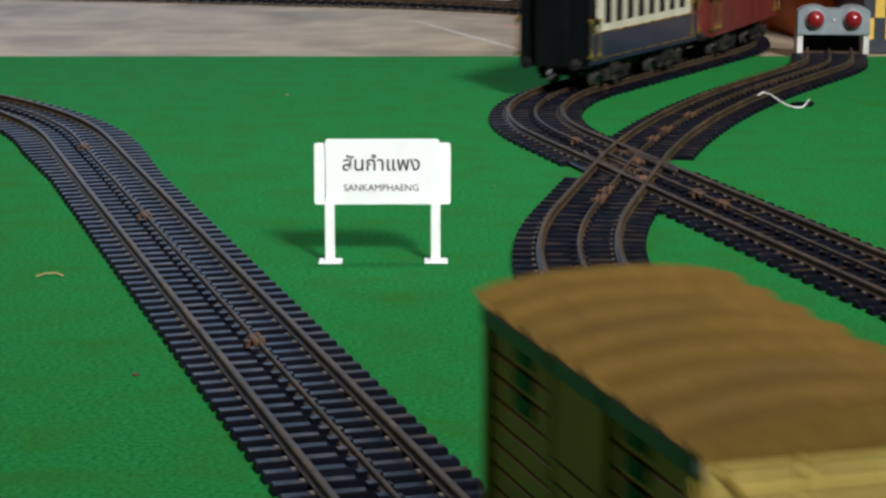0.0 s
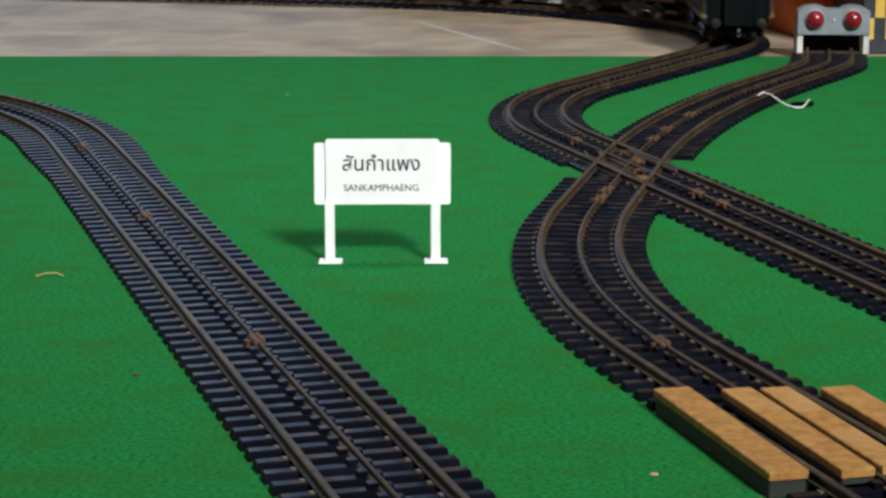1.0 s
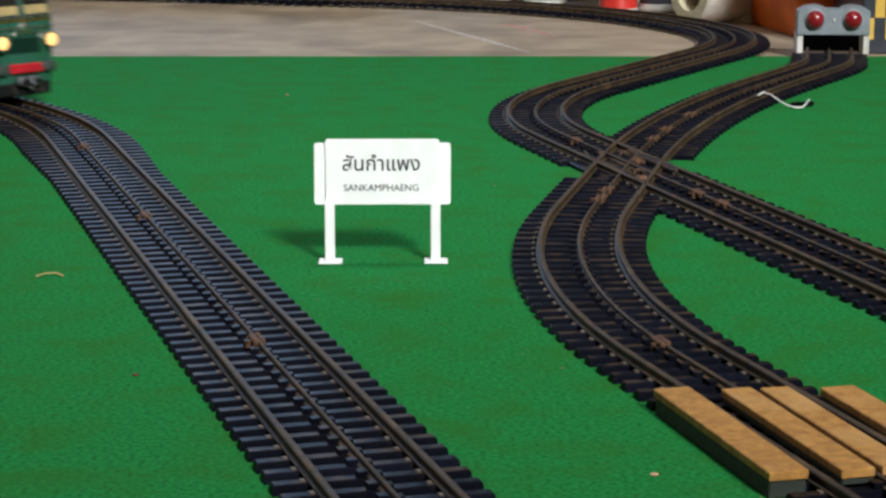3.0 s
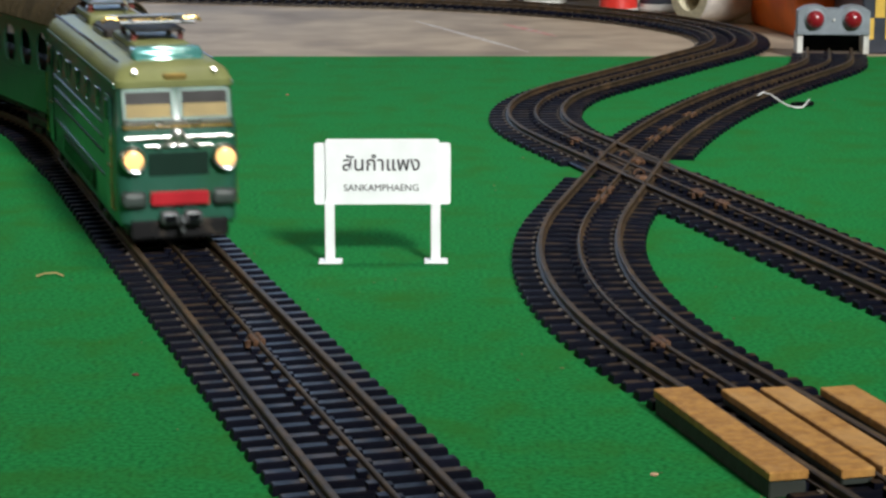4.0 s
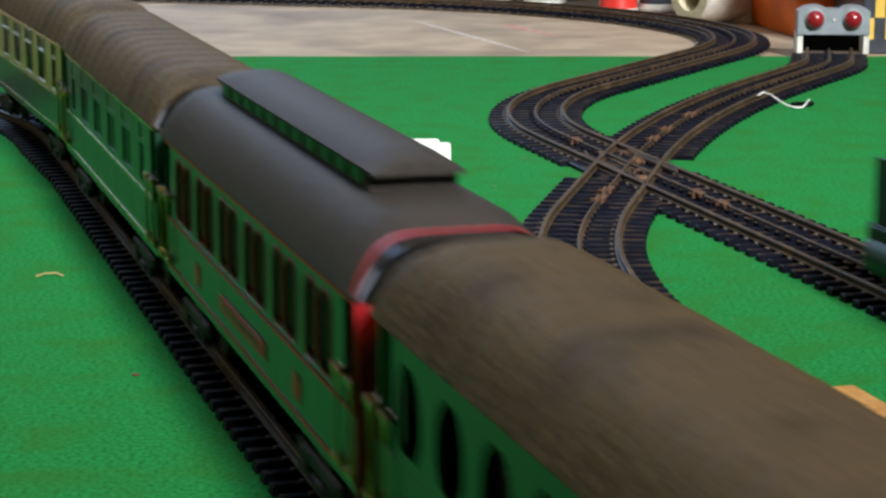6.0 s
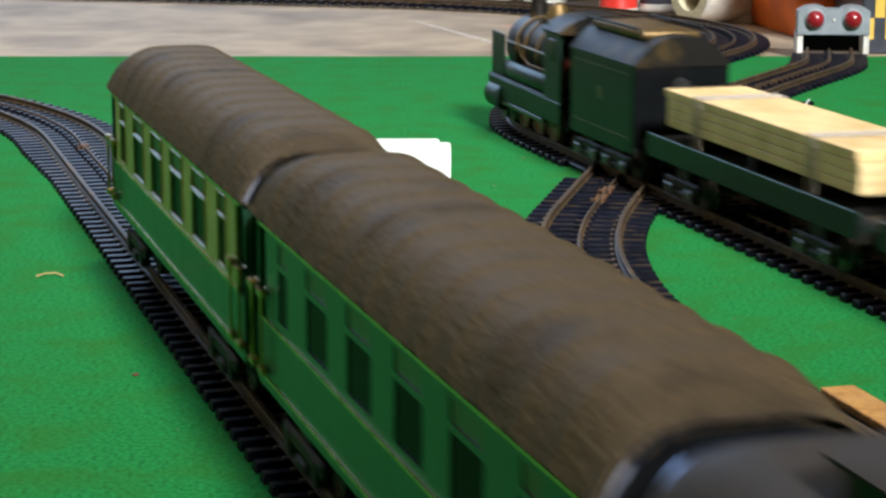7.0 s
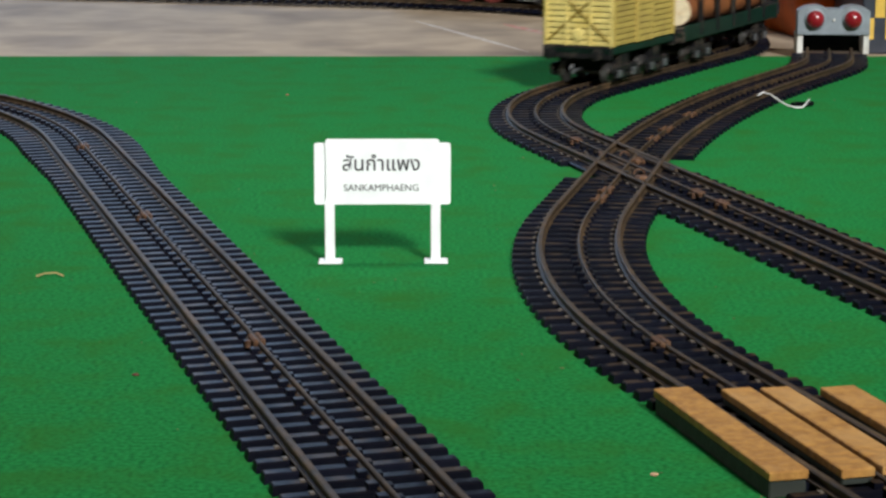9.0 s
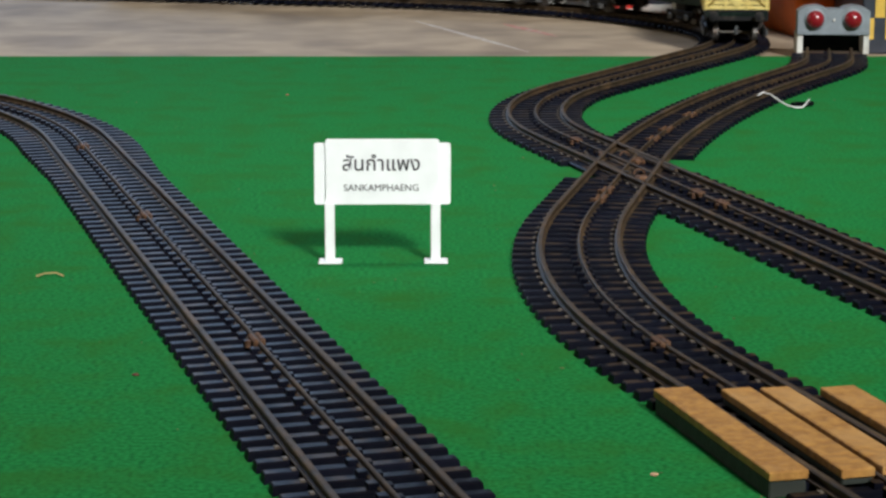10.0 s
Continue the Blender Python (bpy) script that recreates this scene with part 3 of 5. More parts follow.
def coach(label, L, body, upper, roof, style, line=None, ribs=11, ends=None, group="passenger coaches", gangway=None, clerestory=False, frames=None, panel=None):
    t = thing("passenger_coach", label, "toy coach", group)
    hw, z0, z1 = 0.0252, 0.0165, 0.0655
    ends = ends or body
    X = L / 2 - 0.005
    door = 0.020
    n = {"arched": 8, "pairs": 6, "vents": 4, "plain": 8, "saloon": 8}[style]
    span = 2 * (X - door)
    holes, vents = [], []
    for i in range(n):
        xc = -X + door + span * (i + 0.5) / n
        if style == "arched":
            holes.append(arched(-X + 0.010 + 0.0315 * (i + 0.5), 0.0205, 0.0395, 0.0600))
        elif style == "pairs":
            holes += [arched(xc - 0.0080, 0.0120, 0.0395, 0.0605), arched(xc + 0.0080, 0.0120, 0.0395, 0.0605)]
        elif style == "vents":
            xc = -0.0654 + 0.0436 * i
            holes.append(square(xc, 0.0235, 0.0400, 0.0545))
            vents.append(square(xc, 0.0235, 0.0562, 0.0618))
        else:
            holes.append(square(xc, span / n * 0.62, 0.0420, 0.0605))
    if style == "vents":
        for xc in (-0.1060, 0.1060):
            holes.append(square(xc, 0.0120, 0.0400, 0.0545))
            vents.append(square(xc, 0.0120, 0.0562, 0.0618))
    lower_z = 0.0368
    for sy in (-1, 1):
        y = sy * hw
        part("lower_side", box(bmesh.new(), -X, X, min(y, y - sy * 0.0012), max(y, y - sy * 0.0012), z0, lower_z, 0.0003, 1), body, t)
        w = side_with_holes(t, "upper_side", -X + door * 0.62, X - door * 0.62, lower_z, z1, holes + vents, y, 0.0008 if style == "arched" else 0.0012, upper)
        for h in holes + vents:
            cx, cz = sum(p[0] for p in h) / len(h), sum(p[1] for p in h) / len(h)
            wx, wz = max(p[0] for p in h) - min(p[0] for p in h), max(p[1] for p in h) - min(p[1] for p in h)
            yy = y - sy * 0.0007
            if style != "arched":
                part("window_pane", box(bmesh.new(), cx - wx / 2 - 0.0006, cx + wx / 2 + 0.0006, yy - 0.0003, yy + 0.0003, cz - wz / 2 - 0.0006, cz + wz / 2 + 0.0006), VENT_PANE if h in vents else GLASS, w)
            if frames:
                part("window_frame", outline_frame(bmesh.new(), h, y), frames, w)
        if panel:
            p = part("name_panel", box(bmesh.new(), -0.034, 0.034, min(y, y + sy * 0.0006), max(y, y + sy * 0.0006), 0.0250, 0.0300, 0.0002, 1), panel, t, "red name panel with faded bars")
            for k in range(7):
                part("lettering_bar", box(bmesh.new(), -0.028 + k * 0.0082, -0.0225 + k * 0.0082, min(y, y + sy * 0.0009), max(y, y + sy * 0.0009), 0.0265, 0.0285), BROWNRED, p)
            for xx in (-0.075, 0.075):
                part("crest", lathe(bmesh.new(), [(0.0042, 0), (0.0042, 0.0004), (0.003, 0.0006)], Matrix.Translation((xx, y, 0.0275)) @ Matrix.Rotation(radians(-90 * sy), 4, "X"), 18), panel, t, "plain round red crest")
        if line:
            for zz in (lower_z, 0.0636, 0.0200):
                part("lining", box(bmesh.new(), -X + 0.004, X - 0.004, min(y, y + sy * 0.0004), max(y, y + sy * 0.0004), zz - 0.0005, zz + 0.0005), line, t)
        # recessed end doors with handrails
        for sx in (-1, 1):
            xc = sx * (X - door * 0.31)
            part("end_door", box(bmesh.new(), xc - door * 0.31, xc + door * 0.31, y - sy * 0.0034 - 0.0006, y - sy * 0.0034 + 0.0006, z0, z1), BLACK if style != "arched" else body, t)
            for k in (-0.36, 0.30):
                bm = bmesh.new()
                hx = xc + k * door
                tube(bm, [(hx, y - sy * 0.001, 0.0215), (hx, y + sy * 0.0016, 0.0225), (hx, y + sy * 0.0016, 0.0450), (hx, y - sy * 0.001, 0.0460)], 0.0008, 6)
                for zz in (0.0225, 0.0450):
                    box(bm, hx - 0.0019, hx + 0.0019, min(y, y + sy * 0.0026), max(y, y + sy * 0.0026), zz - 0.0014, zz + 0.0014, 0.0006, 1)
                part("handrail", bm, GOLD, t, "small brass handrail")
    bm = box(bmesh.new(), -X + 0.001, X - 0.001, -hw + 0.0035, hw - 0.0035, z0 - 0.002, z0 + 0.001)
    part("floor_plate", bm, FRAME, t)
    part("bench", box(bmesh.new(), -X + 0.03, X - 0.03, -0.006, 0.006, z0, 0.038, 0.002, 2), FRAME, t)
    for sx in (-1, 1):
        x = sx * X
        part("end_wall", box(bmesh.new(), min(x, x - sx * 0.0015), max(x, x - sx * 0.0015), -hw + 0.0002, hw - 0.0002, z0, z1 + 0.004, 0.0003, 1), ends if sx > 0 or not gangway else BLACK, t)
        bm = bmesh.new()
        for k in range(3):
            q = x + sx * (0.0012 + 0.0022 * k)
            box(bm, q - 0.0009, q + 0.0009, -0.0115 - 0.0006 * (k % 2), 0.0115 + 0.0006 * (k % 2), 0.0150, 0.0670, 0.0012, 2)
        part("gangway", bm, gangway if gangway and sx > 0 else BLACK, t, "red gangway frame" if gangway and sx > 0 else "black folded gangway")
        part("roof_rim", loft(bmesh.new(), [[(q, u * r, 0.0652 + 0.0136 * (1 - abs(u) ** 4.4) + 0.0002 * j) for u in [math.sin(math.pi * (-0.5 + k / 32)) for k in range(33)]] for j, (q, r) in enumerate(((x + sx * 0.0020, 0.0260), (x + sx * 0.0034, 0.0258), (x + sx * 0.0046, 0.0250)))], closed=False, caps=False), RIM, t, "glossy dark roof rim", smooth=True)
        part("end_lunette", loft(bmesh.new(), [[(q, 0.0250 * u, zz) for u, zz in [(-1, 0.0652), (1, 0.0652)] + [(u, 0.0654 + 0.0118 * (1 - abs(u) ** 4.4)) for u in (0.95, 0.85, 0.6, 0.3, 0, -0.3, -0.6, -0.85, -0.95)]] for q in ((x + sx * 0.0012, x + sx * 0.0026) if sx > 0 else (x - 0.0026, x - 0.0012))]), BLACK, t, "dark roof end")
        if gangway and sx > 0:
            part("end_hoop", loft(bmesh.new(), [[(q, math.copysign(1, c) * abs(c) ** 0.8 * r, 0.0656 + 0.0146 * (1 - abs(c) ** 4.4) * (r / 0.0258)) for c in [math.cos(math.pi * k / 40) for k in range(41)]] + [] for q, r in ((x - sx * 0.0012, 0.0262), (x + sx * 0.0022, 0.0262))], closed=False, caps=False), gangway, t)
            part("corner_post", box(bmesh.new(), min(x, x + sx * 0.002), max(x, x + sx * 0.002), -0.0260, -0.0195, z0, 0.0675, 0.0008, 1), gangway, t)
            part("corner_post", box(bmesh.new(), min(x, x + sx * 0.002), max(x, x + sx * 0.002), 0.0195, 0.0260, z0, 0.0675, 0.0008, 1), gangway, t)
        coupling(t, x, sx)
        buffers(t, x, sx, z=0.0175)
        bogie(t, sx * (X - 0.048))
    part("roof", roof_bm(-X - 0.002, X + 0.002, 0.0266, 0.0652, 0.0838, ribs, 0.0008, 0.25, form=4.4), roof, t, smooth=True)
    if clerestory:
        c = part("clerestory", roof_bm(-X + 0.035, X - 0.035, 0.0125, 0.0888, 0.0930, 0, droop=0.5), roof, t, smooth=True)
        part("clerestory_wall", box(bmesh.new(), -X + 0.040, X - 0.040, -0.0116, 0.0116, 0.0790, 0.0891), roof, c)
        for sy in (-1, 1):
            for k in range(11):
                xx = -X + 0.051 + (2 * X - 0.102) * k / 10
                part("clerestory_window", box(bmesh.new(), xx - 0.0062, xx + 0.0062, sy * 0.0118 - 0.0004, sy * 0.0118 + 0.0004, 0.0843, 0.0881), BLACK, c)
    part("truss", box(bmesh.new(), -0.04, 0.04, -0.012, 0.012, 0.0070, 0.0140, 0.0015, 2), FRAME, t, "black battery box")
    return t


def electric_loco():
    t = thing("electric_locomotive", "green toy electric locomotive with lit headlamps and raised pantograph", "toy locomotive")
    X = 0.1375

    def ring(z, hw, dx, r, n=5):
        pts = []
        for cx, cy, a0 in ((X - dx - r, hw - r, 0), (-X + dx + r, hw - r, 90), (-X + dx + r, -hw + r, 180), (X - dx - r, -hw + r, 270)):
            for k in range(n + 1):
                a = radians(a0 + 90 * k / n)
                pts.append(Vector((cx + r * math.cos(a), cy + r * math.sin(a), z)))
        return pts
    bm = loft(bmesh.new(), [ring(0.0080, 0.0235, 0.003, 0.006), ring(0.0100, 0.0245, 0.001, 0.006), ring(0.0260, 0.0252, 0.0, 0.006), ring(0.0440, 0.0252, 0.0, 0.006),
                            ring(0.0475, 0.0250, 0.0008, 0.006), ring(0.0485, 0.0246, 0.0014, 0.006), ring(0.0610, 0.0238, 0.0048, 0.006)])
    body = part("body", bm, GREEN, t, smooth=True)
    bm = loft(bmesh.new(), [ring(0.0610, 0.0244, 0.0042, 0.006), ring(0.0622, 0.0244, 0.0042, 0.006), ring(0.0650, 0.0226, 0.0070, 0.008), ring(0.0674, 0.0190, 0.0120, 0.010), ring(0.0685, 0.0130, 0.0200, 0.010)])
    roof = part("roof", bm, PALE_GREEN, t, "pale green roof with black seams", smooth=True)
    for sy in (-1, 1):
        part("roof_seam", box(bmesh.new(), -X + 0.012, X - 0.030, sy * 0.0200 - 0.0005, sy * 0.0200 + 0.0005, 0.0662, 0.0674), BLACK, roof)
        part("gutter", box(bmesh.new(), -X + 0.008, X - 0.010, sy * 0.0246 - 0.0005, sy * 0.0246 + 0.0005, 0.0604, 0.0618, 0.0002, 1), GREEN, roof)
    # raised roof boxes with vents
    for x0, x1, hw, z1 in ((0.034, 0.100, 0.0125, 0.0735), (-0.030, 0.020, 0.0135, 0.0722), (-0.108, -0.052, 0.0125, 0.0735)):
        b = part("roof_box", box(bmesh.new(), x0, x1, -hw, hw, 0.0660, z1, 0.0022, 2), PALE_GREEN if x0 != -0.030 else GREY_ROOF, roof, smooth=True)
        for sy in (-1, 1):
            part("vent", box(bmesh.new(), x0 + 0.006, x1 - 0.006, sy * (hw + 0.0002) - 0.0005, sy * (hw + 0.0002) + 0.0005, 0.0686, 0.0708), BLACK, b, "black slotted vent")
    # blue-green paints the sky's reflection on the fluted plinth
    b = part("roof_plinth", box(bmesh.new(), 0.100, 0.116, -0.0150, 0.0150, 0.0665, 0.0728, 0.0025, 3), TEAL, roof, "glossy roof plinth with a sky reflection painted blue-green", smooth=True)
    for k in range(3):
        xx, zz = 0.1135 + 0.0022 * k, 0.0722 - 0.0020 * k
        part("flute", tube(bmesh.new(), [(xx - 0.0016 * (u / 0.0135) ** 2, u, zz) for u in (-0.0135, -0.009, -0.0045, 0, 0.0045, 0.009, 0.0135)], 0.0010, 8), TEAL, b, smooth=True)
    # cab fronts
    for sx in (-1, 1):
        tilt = Matrix.Translation((sx * (X - 0.0030), 0, 0.0548)) @ Matrix.Rotation(radians(-15 * sx), 4, "Y")
        for sy in (-1, 1):
            y0, y1 = (0.0012, 0.0222) if sy > 0 else (-0.0222, -0.0012)
            f = bmesh.new()
            for q in ((y0, y1, -0.0064, -0.0054), (y0, y1, 0.0054, 0.0064), (y0, y0 + 0.0011, -0.0064, 0.0064), (y1 - 0.0011, y1, -0.0064, 0.0064)):
                box(f, -0.0006, 0.0009, *q)
            fr = part("window_frame", f, SILL, t, "thin bright window frame", m=tilt)
            part("window_pane", box(bmesh.new(), -0.0008, 0.0004, y0 + 0.0006, y1 - 0.0006, -0.0058, 0.0058), CABGLASS, fr)
            part("dashboard", box(bmesh.new(), 0.0003, 0.0006, y0 + 0.0014, y1 - 0.0014, -0.0053, 0.0002), SEAT, fr, "buff cab interior panel")
            # headlamps
            m = Matrix.Translation((sx * (X - 0.002), sy * 0.0190, 0.0350)) @ Matrix.Rotation(radians(90 * sx), 4, "Y")
            h = part("headlamp", lathe(bmesh.new(), [(0.0050, 0.0), (0.0054, 0.002), (0.0056, 0.0055), (0.0050, 0.0066), (0.0040, 0.0062), (0.0030, 0.0062)], m, 24), CHROME, t, "chrome headlamp housing", smooth=True)
            part("lens", lathe(bmesh.new(), [(0.0043, 0.0060), (0.0038, 0.0068), (0.0022, 0.0074), (0.0004, 0.0076)], m, 20), AMBER if sx > 0 else CHROME, h, "glowing amber headlamp lens", smooth=True)
            part("bumper_corner", box(bmesh.new(), min(sx * (X - 0.004), sx * (X + 0.003)), max(sx * (X - 0.004), sx * (X + 0.003)), min(sy * 0.0135, sy * 0.0240), max(sy * 0.0135, sy * 0.0240), 0.0160, 0.0225, 0.0022, 3), BUMPER, t, "dark grey-green bumper corner", smooth=True)
            part("marker_lamp", lathe(bmesh.new(), [(0.0014, 0), (0.0014, 0.003), (0.0008, 0.0036)], Matrix.Translation((sx * (X - 0.0085), sy * 0.0165, 0.0640)) @ Matrix.Rotation(radians(70 * sx), 4, "Y"), 12), CHROME, t)
            bm = bmesh.new()
            tube(bm, [(sx * (X - 0.012), sy * 0.0246, 0.0140), (sx * (X - 0.012), sy * 0.0262, 0.0150), (sx * (X - 0.012), sy * 0.0262, 0.0420), (sx * (X - 0.012), sy * 0.0246, 0.0430)], 0.0005, 6)
            part("handrail", bm, GOLD, t)
        xs = sx * (X + 0.0004)
        # brass here paints a yellowish reflection on the silver moulding
        part("waist_moulding", box(bmesh.new(), min(xs, xs - sx * 0.006), max(xs, xs - sx * 0.006), -0.0228, 0.0228, 0.0462, 0.0474, 0.0004, 1), GOLD, t, "thin waist moulding with its yellowish reflection put into the colour")
        for zz, hw_, mat in ((0.0428, 0.0225, CHROME), (0.0396, 0.0140, CHROME)):
            part("nose_strip", box(bmesh.new(), min(xs, xs + sx * 0.0009), max(xs, xs + sx * 0.0009), -hw_, hw_, zz - 0.0007, zz + 0.0007, 0.0004, 2), mat, t, "bright nose strip")
        md = part("medallion", lathe(bmesh.new(), [(0.0031, 0.0), (0.0031, 0.0012), (0.0022, 0.0019), (0.0004, 0.0021)], Matrix.Translation((xs, 0, 0.0432)) @ Matrix.Rotation(radians(90 * sx), 4, "Y"), 20), CHROME, t, "plain round bright medallion", smooth=True)
        for sy in (-1, 1):
            part("wing", plate(bmesh.new(), [(sy * 0.0010, 0.0412), (sy * 0.0090, 0.0386), (sy * 0.0080, 0.0404), (sy * 0.0018, 0.0432)][::sy], -0.0007, 0.0007), CHROME, md, m=Matrix.Translation((xs + sx * 0.0008, 0, 0)) @ Matrix.Rotation(radians(90), 4, "Z"))
        part("window_sill", box(bmesh.new(), min(xs, xs - sx * 0.005), max(xs, xs - sx * 0.005), -0.0225, 0.0225, 0.0479, 0.0491, 0.0003, 1), CHROME, t, "bright window sill strip")
        part("dark_panel", box(bmesh.new(), min(xs, xs - sx * 0.002), max(xs, xs - sx * 0.002), -0.0125, 0.0125, 0.0280, 0.0370, 0.0004, 1), DARK_GREEN, t, "dark green nose panel")
        part("red_panel", box(bmesh.new(), min(xs, xs + sx * 0.0022), max(xs, xs + sx * 0.0022), -0.0122, 0.0122, 0.0168, 0.0222, 0.0006, 1), RED, t, "red buffer beam panel")
        for sy in (-1, 1):
            bm = bmesh.new()
            box(bm, min(xs, xs + sx * 0.006), max(xs, xs + sx * 0.006), sy * 0.0048 - 0.0040, sy * 0.0048 + 0.0040, 0.0096, 0.0150, 0.0018, 3)
            cp = part("coupler_pad", bm, STEEL, t, "grey coupler pad", smooth=True)
            part("coupler_socket", box(bmesh.new(), min(xs + sx * 0.0058, xs + sx * 0.0064), max(xs + sx * 0.0058, xs + sx * 0.0064), sy * 0.0048 - 0.0022, sy * 0.0048 + 0.0022, 0.0108, 0.0138), BLACK, cp)
        part("snowplough", box(bmesh.new(), min(xs - sx * 0.004, xs), max(xs - sx * 0.004, xs), -0.0205, 0.0205, 0.0035, 0.0110, 0.001, 1), FRAME, t)
        coupling(t, sx * X, sx)
        bogie(t, sx * 0.078, 0.044, 0.0075, side=0.0215)
        part("roof_lamp", box(bmesh.new(), min(sx * (X - 0.0085), sx * (X - 0.0045)), max(sx * (X - 0.0085), sx * (X - 0.0045)), -0.0050, 0.0050, 0.0612, 0.0640, 0.0008, 1), GOLD, t, "brass roof lamp")
    # sides
    for sy in (-1, 1):
        y = sy * 0.0250
        for k, z in enumerate((0.0440, 0.0385, 0.0325, 0.0235)):
            w = 0.0004
            part("side_moulding", box(bmesh.new(), -0.100, 0.094, min(y, y + sy * 0.0008), max(y, y + sy * 0.0008), z - 0.0005, z + 0.0005, 0.0002, 1), (SILL, MID_GREEN, FRAME, MID_GREEN)[k], t)
        for k in range(5):
            xx = -0.076 + 0.038 * k
            h = square(xx, 0.0085, 0.0480, 0.0555)
            yy = sy * 0.0246
            f = part("side_window", outline_frame(bmesh.new(), h, yy, 0.0004, 0.0012), CHROME, t, "small bright-framed side window")
            part("pane", box(bmesh.new(), xx - 0.0042, xx + 0.0042, yy - 0.0006, yy + 0.0006, 0.0481, 0.0554), BLACK, f)
        for xx in (-0.112, 0.112):
            d = part("cab_door", box(bmesh.new(), xx - 0.0075, xx + 0.0075, min(y, y + sy * 0.0007), max(y, y + sy * 0.0007), 0.0120, 0.0570, 0.0003, 1), GREEN, t)
            part("door_window", box(bmesh.new(), xx - 0.0048, xx + 0.0048, min(y, y + sy * 0.0012), max(y, y + sy * 0.0012), 0.0475, 0.0555, 0.0003, 1), BLACK, d)
            part("door_handle", box(bmesh.new(), xx + 0.004, xx + 0.0062, min(y, y + sy * 0.0018), max(y, y + sy * 0.0018), 0.0300, 0.0312), GOLD, d)
        part("louvre_panel", box(bmesh.new(), -0.060, 0.060, min(y, y + sy * 0.0006), max(y, y + sy * 0.0006), 0.0120, 0.0215, 0.0003, 1), DARK_GREEN, t)
        for k in range(14):
            xx = -0.055 + 0.11 * k / 13
            part("louvre", box(bmesh.new(), xx - 0.0016, xx + 0.0016, min(y, y + sy * 0.0010), max(y, y + sy * 0.0010), 0.0135, 0.0200), BLACK, t)

    # front pantograph folded, rear one raised
    def insulators(p, xc):
        for dx in (-0.016, 0.016):
            for sy in (-1, 1):
                part("insulator", lathe(bmesh.new(), [(0.0016, 0.0), (0.0011, 0.001), (0.0016, 0.002), (0.0011, 0.003), (0.0016, 0.004)], Matrix.Translation((xc + dx, sy * 0.0100, 0.0734)), 12), BROWNRED, p)

    xf = 0.070
    p = part("folded_pantograph", box(bmesh.new(), xf - 0.020, xf + 0.020, -0.0115, 0.0115, 0.0772, 0.0782, 0.0003, 1), FRAME, t, "folded dark metal pantograph")
    insulators(p, xf)
    for xx in (-0.017, 0.0, 0.017):
        part("cross_bar", cyl(bmesh.new(), (xf + xx, -0.016, 0.0810), (xf + xx, 0.016, 0.0810), 0.0008, n=8), STEEL if xx else GOLD, p)
    for sy in (-1, 1):
        part("arm", cyl(bmesh.new(), (xf - 0.020, sy * 0.009, 0.0790), (xf + 0.020, sy * 0.011, 0.0818), 0.0008, n=8), STEEL, p)
        part("horn", tube(bmesh.new(), [(xf, sy * 0.015, 0.0812), (xf, sy * 0.0195, 0.0815), (xf, sy * 0.0215, 0.0800)], 0.0008, 8), GOLD, p)
    part("collector_shoe", box(bmesh.new(), xf - 0.0025, xf + 0.0025, -0.0150, 0.0150, 0.0818, 0.0830, 0.0005, 1), STEEL, p)
    xr = -0.080
    p = part("raised_pantograph", box(bmesh.new(), xr - 0.018, xr + 0.018, -0.0110, 0.0110, 0.0772, 0.0784, 0.0003, 1), STEEL, t, "raised bright metal pantograph")
    insulators(p, xr)
    for sx in (-1, 1):
        for sy in (-1, 1):
            part("lower_arm", cyl(bmesh.new(), (xr + sx * 0.006, sy * 0.0095, 0.0790), (xr + sx * 0.030, sy * 0.0110, 0.1000), 0.0011, n=8), CHROME, p)
            part("upper_arm", cyl(bmesh.new(), (xr + sx * 0.030, sy * 0.0110, 0.1000), (xr + sx * 0.003, sy * 0.0080, 0.1285), 0.0009, n=8), CHROME, p)
        part("brace", cyl(bmesh.new(), (xr + sx * 0.030, -0.0118, 0.1000), (xr + sx * 0.030, 0.0118, 0.1000), 0.0008, n=8), STEEL, p)
        for sy in (-1, 1):
            part("diagonal", cyl(bmesh.new(), (xr + sx * 0.007, -sy * 0.0100, 0.0795), (xr + sx * 0.029, sy * 0.0112, 0.1000), 0.0013, n=8), CHROME, p, "bright crossed brace")
            part("knuckle", lathe(bmesh.new(), [(0.0014, -0.0022), (0.0020, -0.0016), (0.0020, 0.0016), (0.0014, 0.0022)], Matrix.Translation((xr + sx * 0.030, sy * 0.0118, 0.1000)) @ Matrix.Rotation(radians(90), 4, "X"), 12), CHROME, p)
        part("collector_bar", tube(bmesh.new(), [(xr + sx * 0.003, -0.0200, 0.1262), (xr + sx * 0.003, -0.0165, 0.1292), (xr + sx * 0.003, 0.0165, 0.1292), (xr + sx * 0.003, 0.0200, 0.1262)], 0.0010, 8), BRASS_DULL, p)
    part("roof_bus_bar", tube(bmesh.new(), [(0.045, 0.006, 0.0790), (0.030, 0.006, 0.0765), (-0.045, 0.006, 0.0765), (-0.062, 0.006, 0.0790)], 0.0006, 6), GOLD, t)
    return t


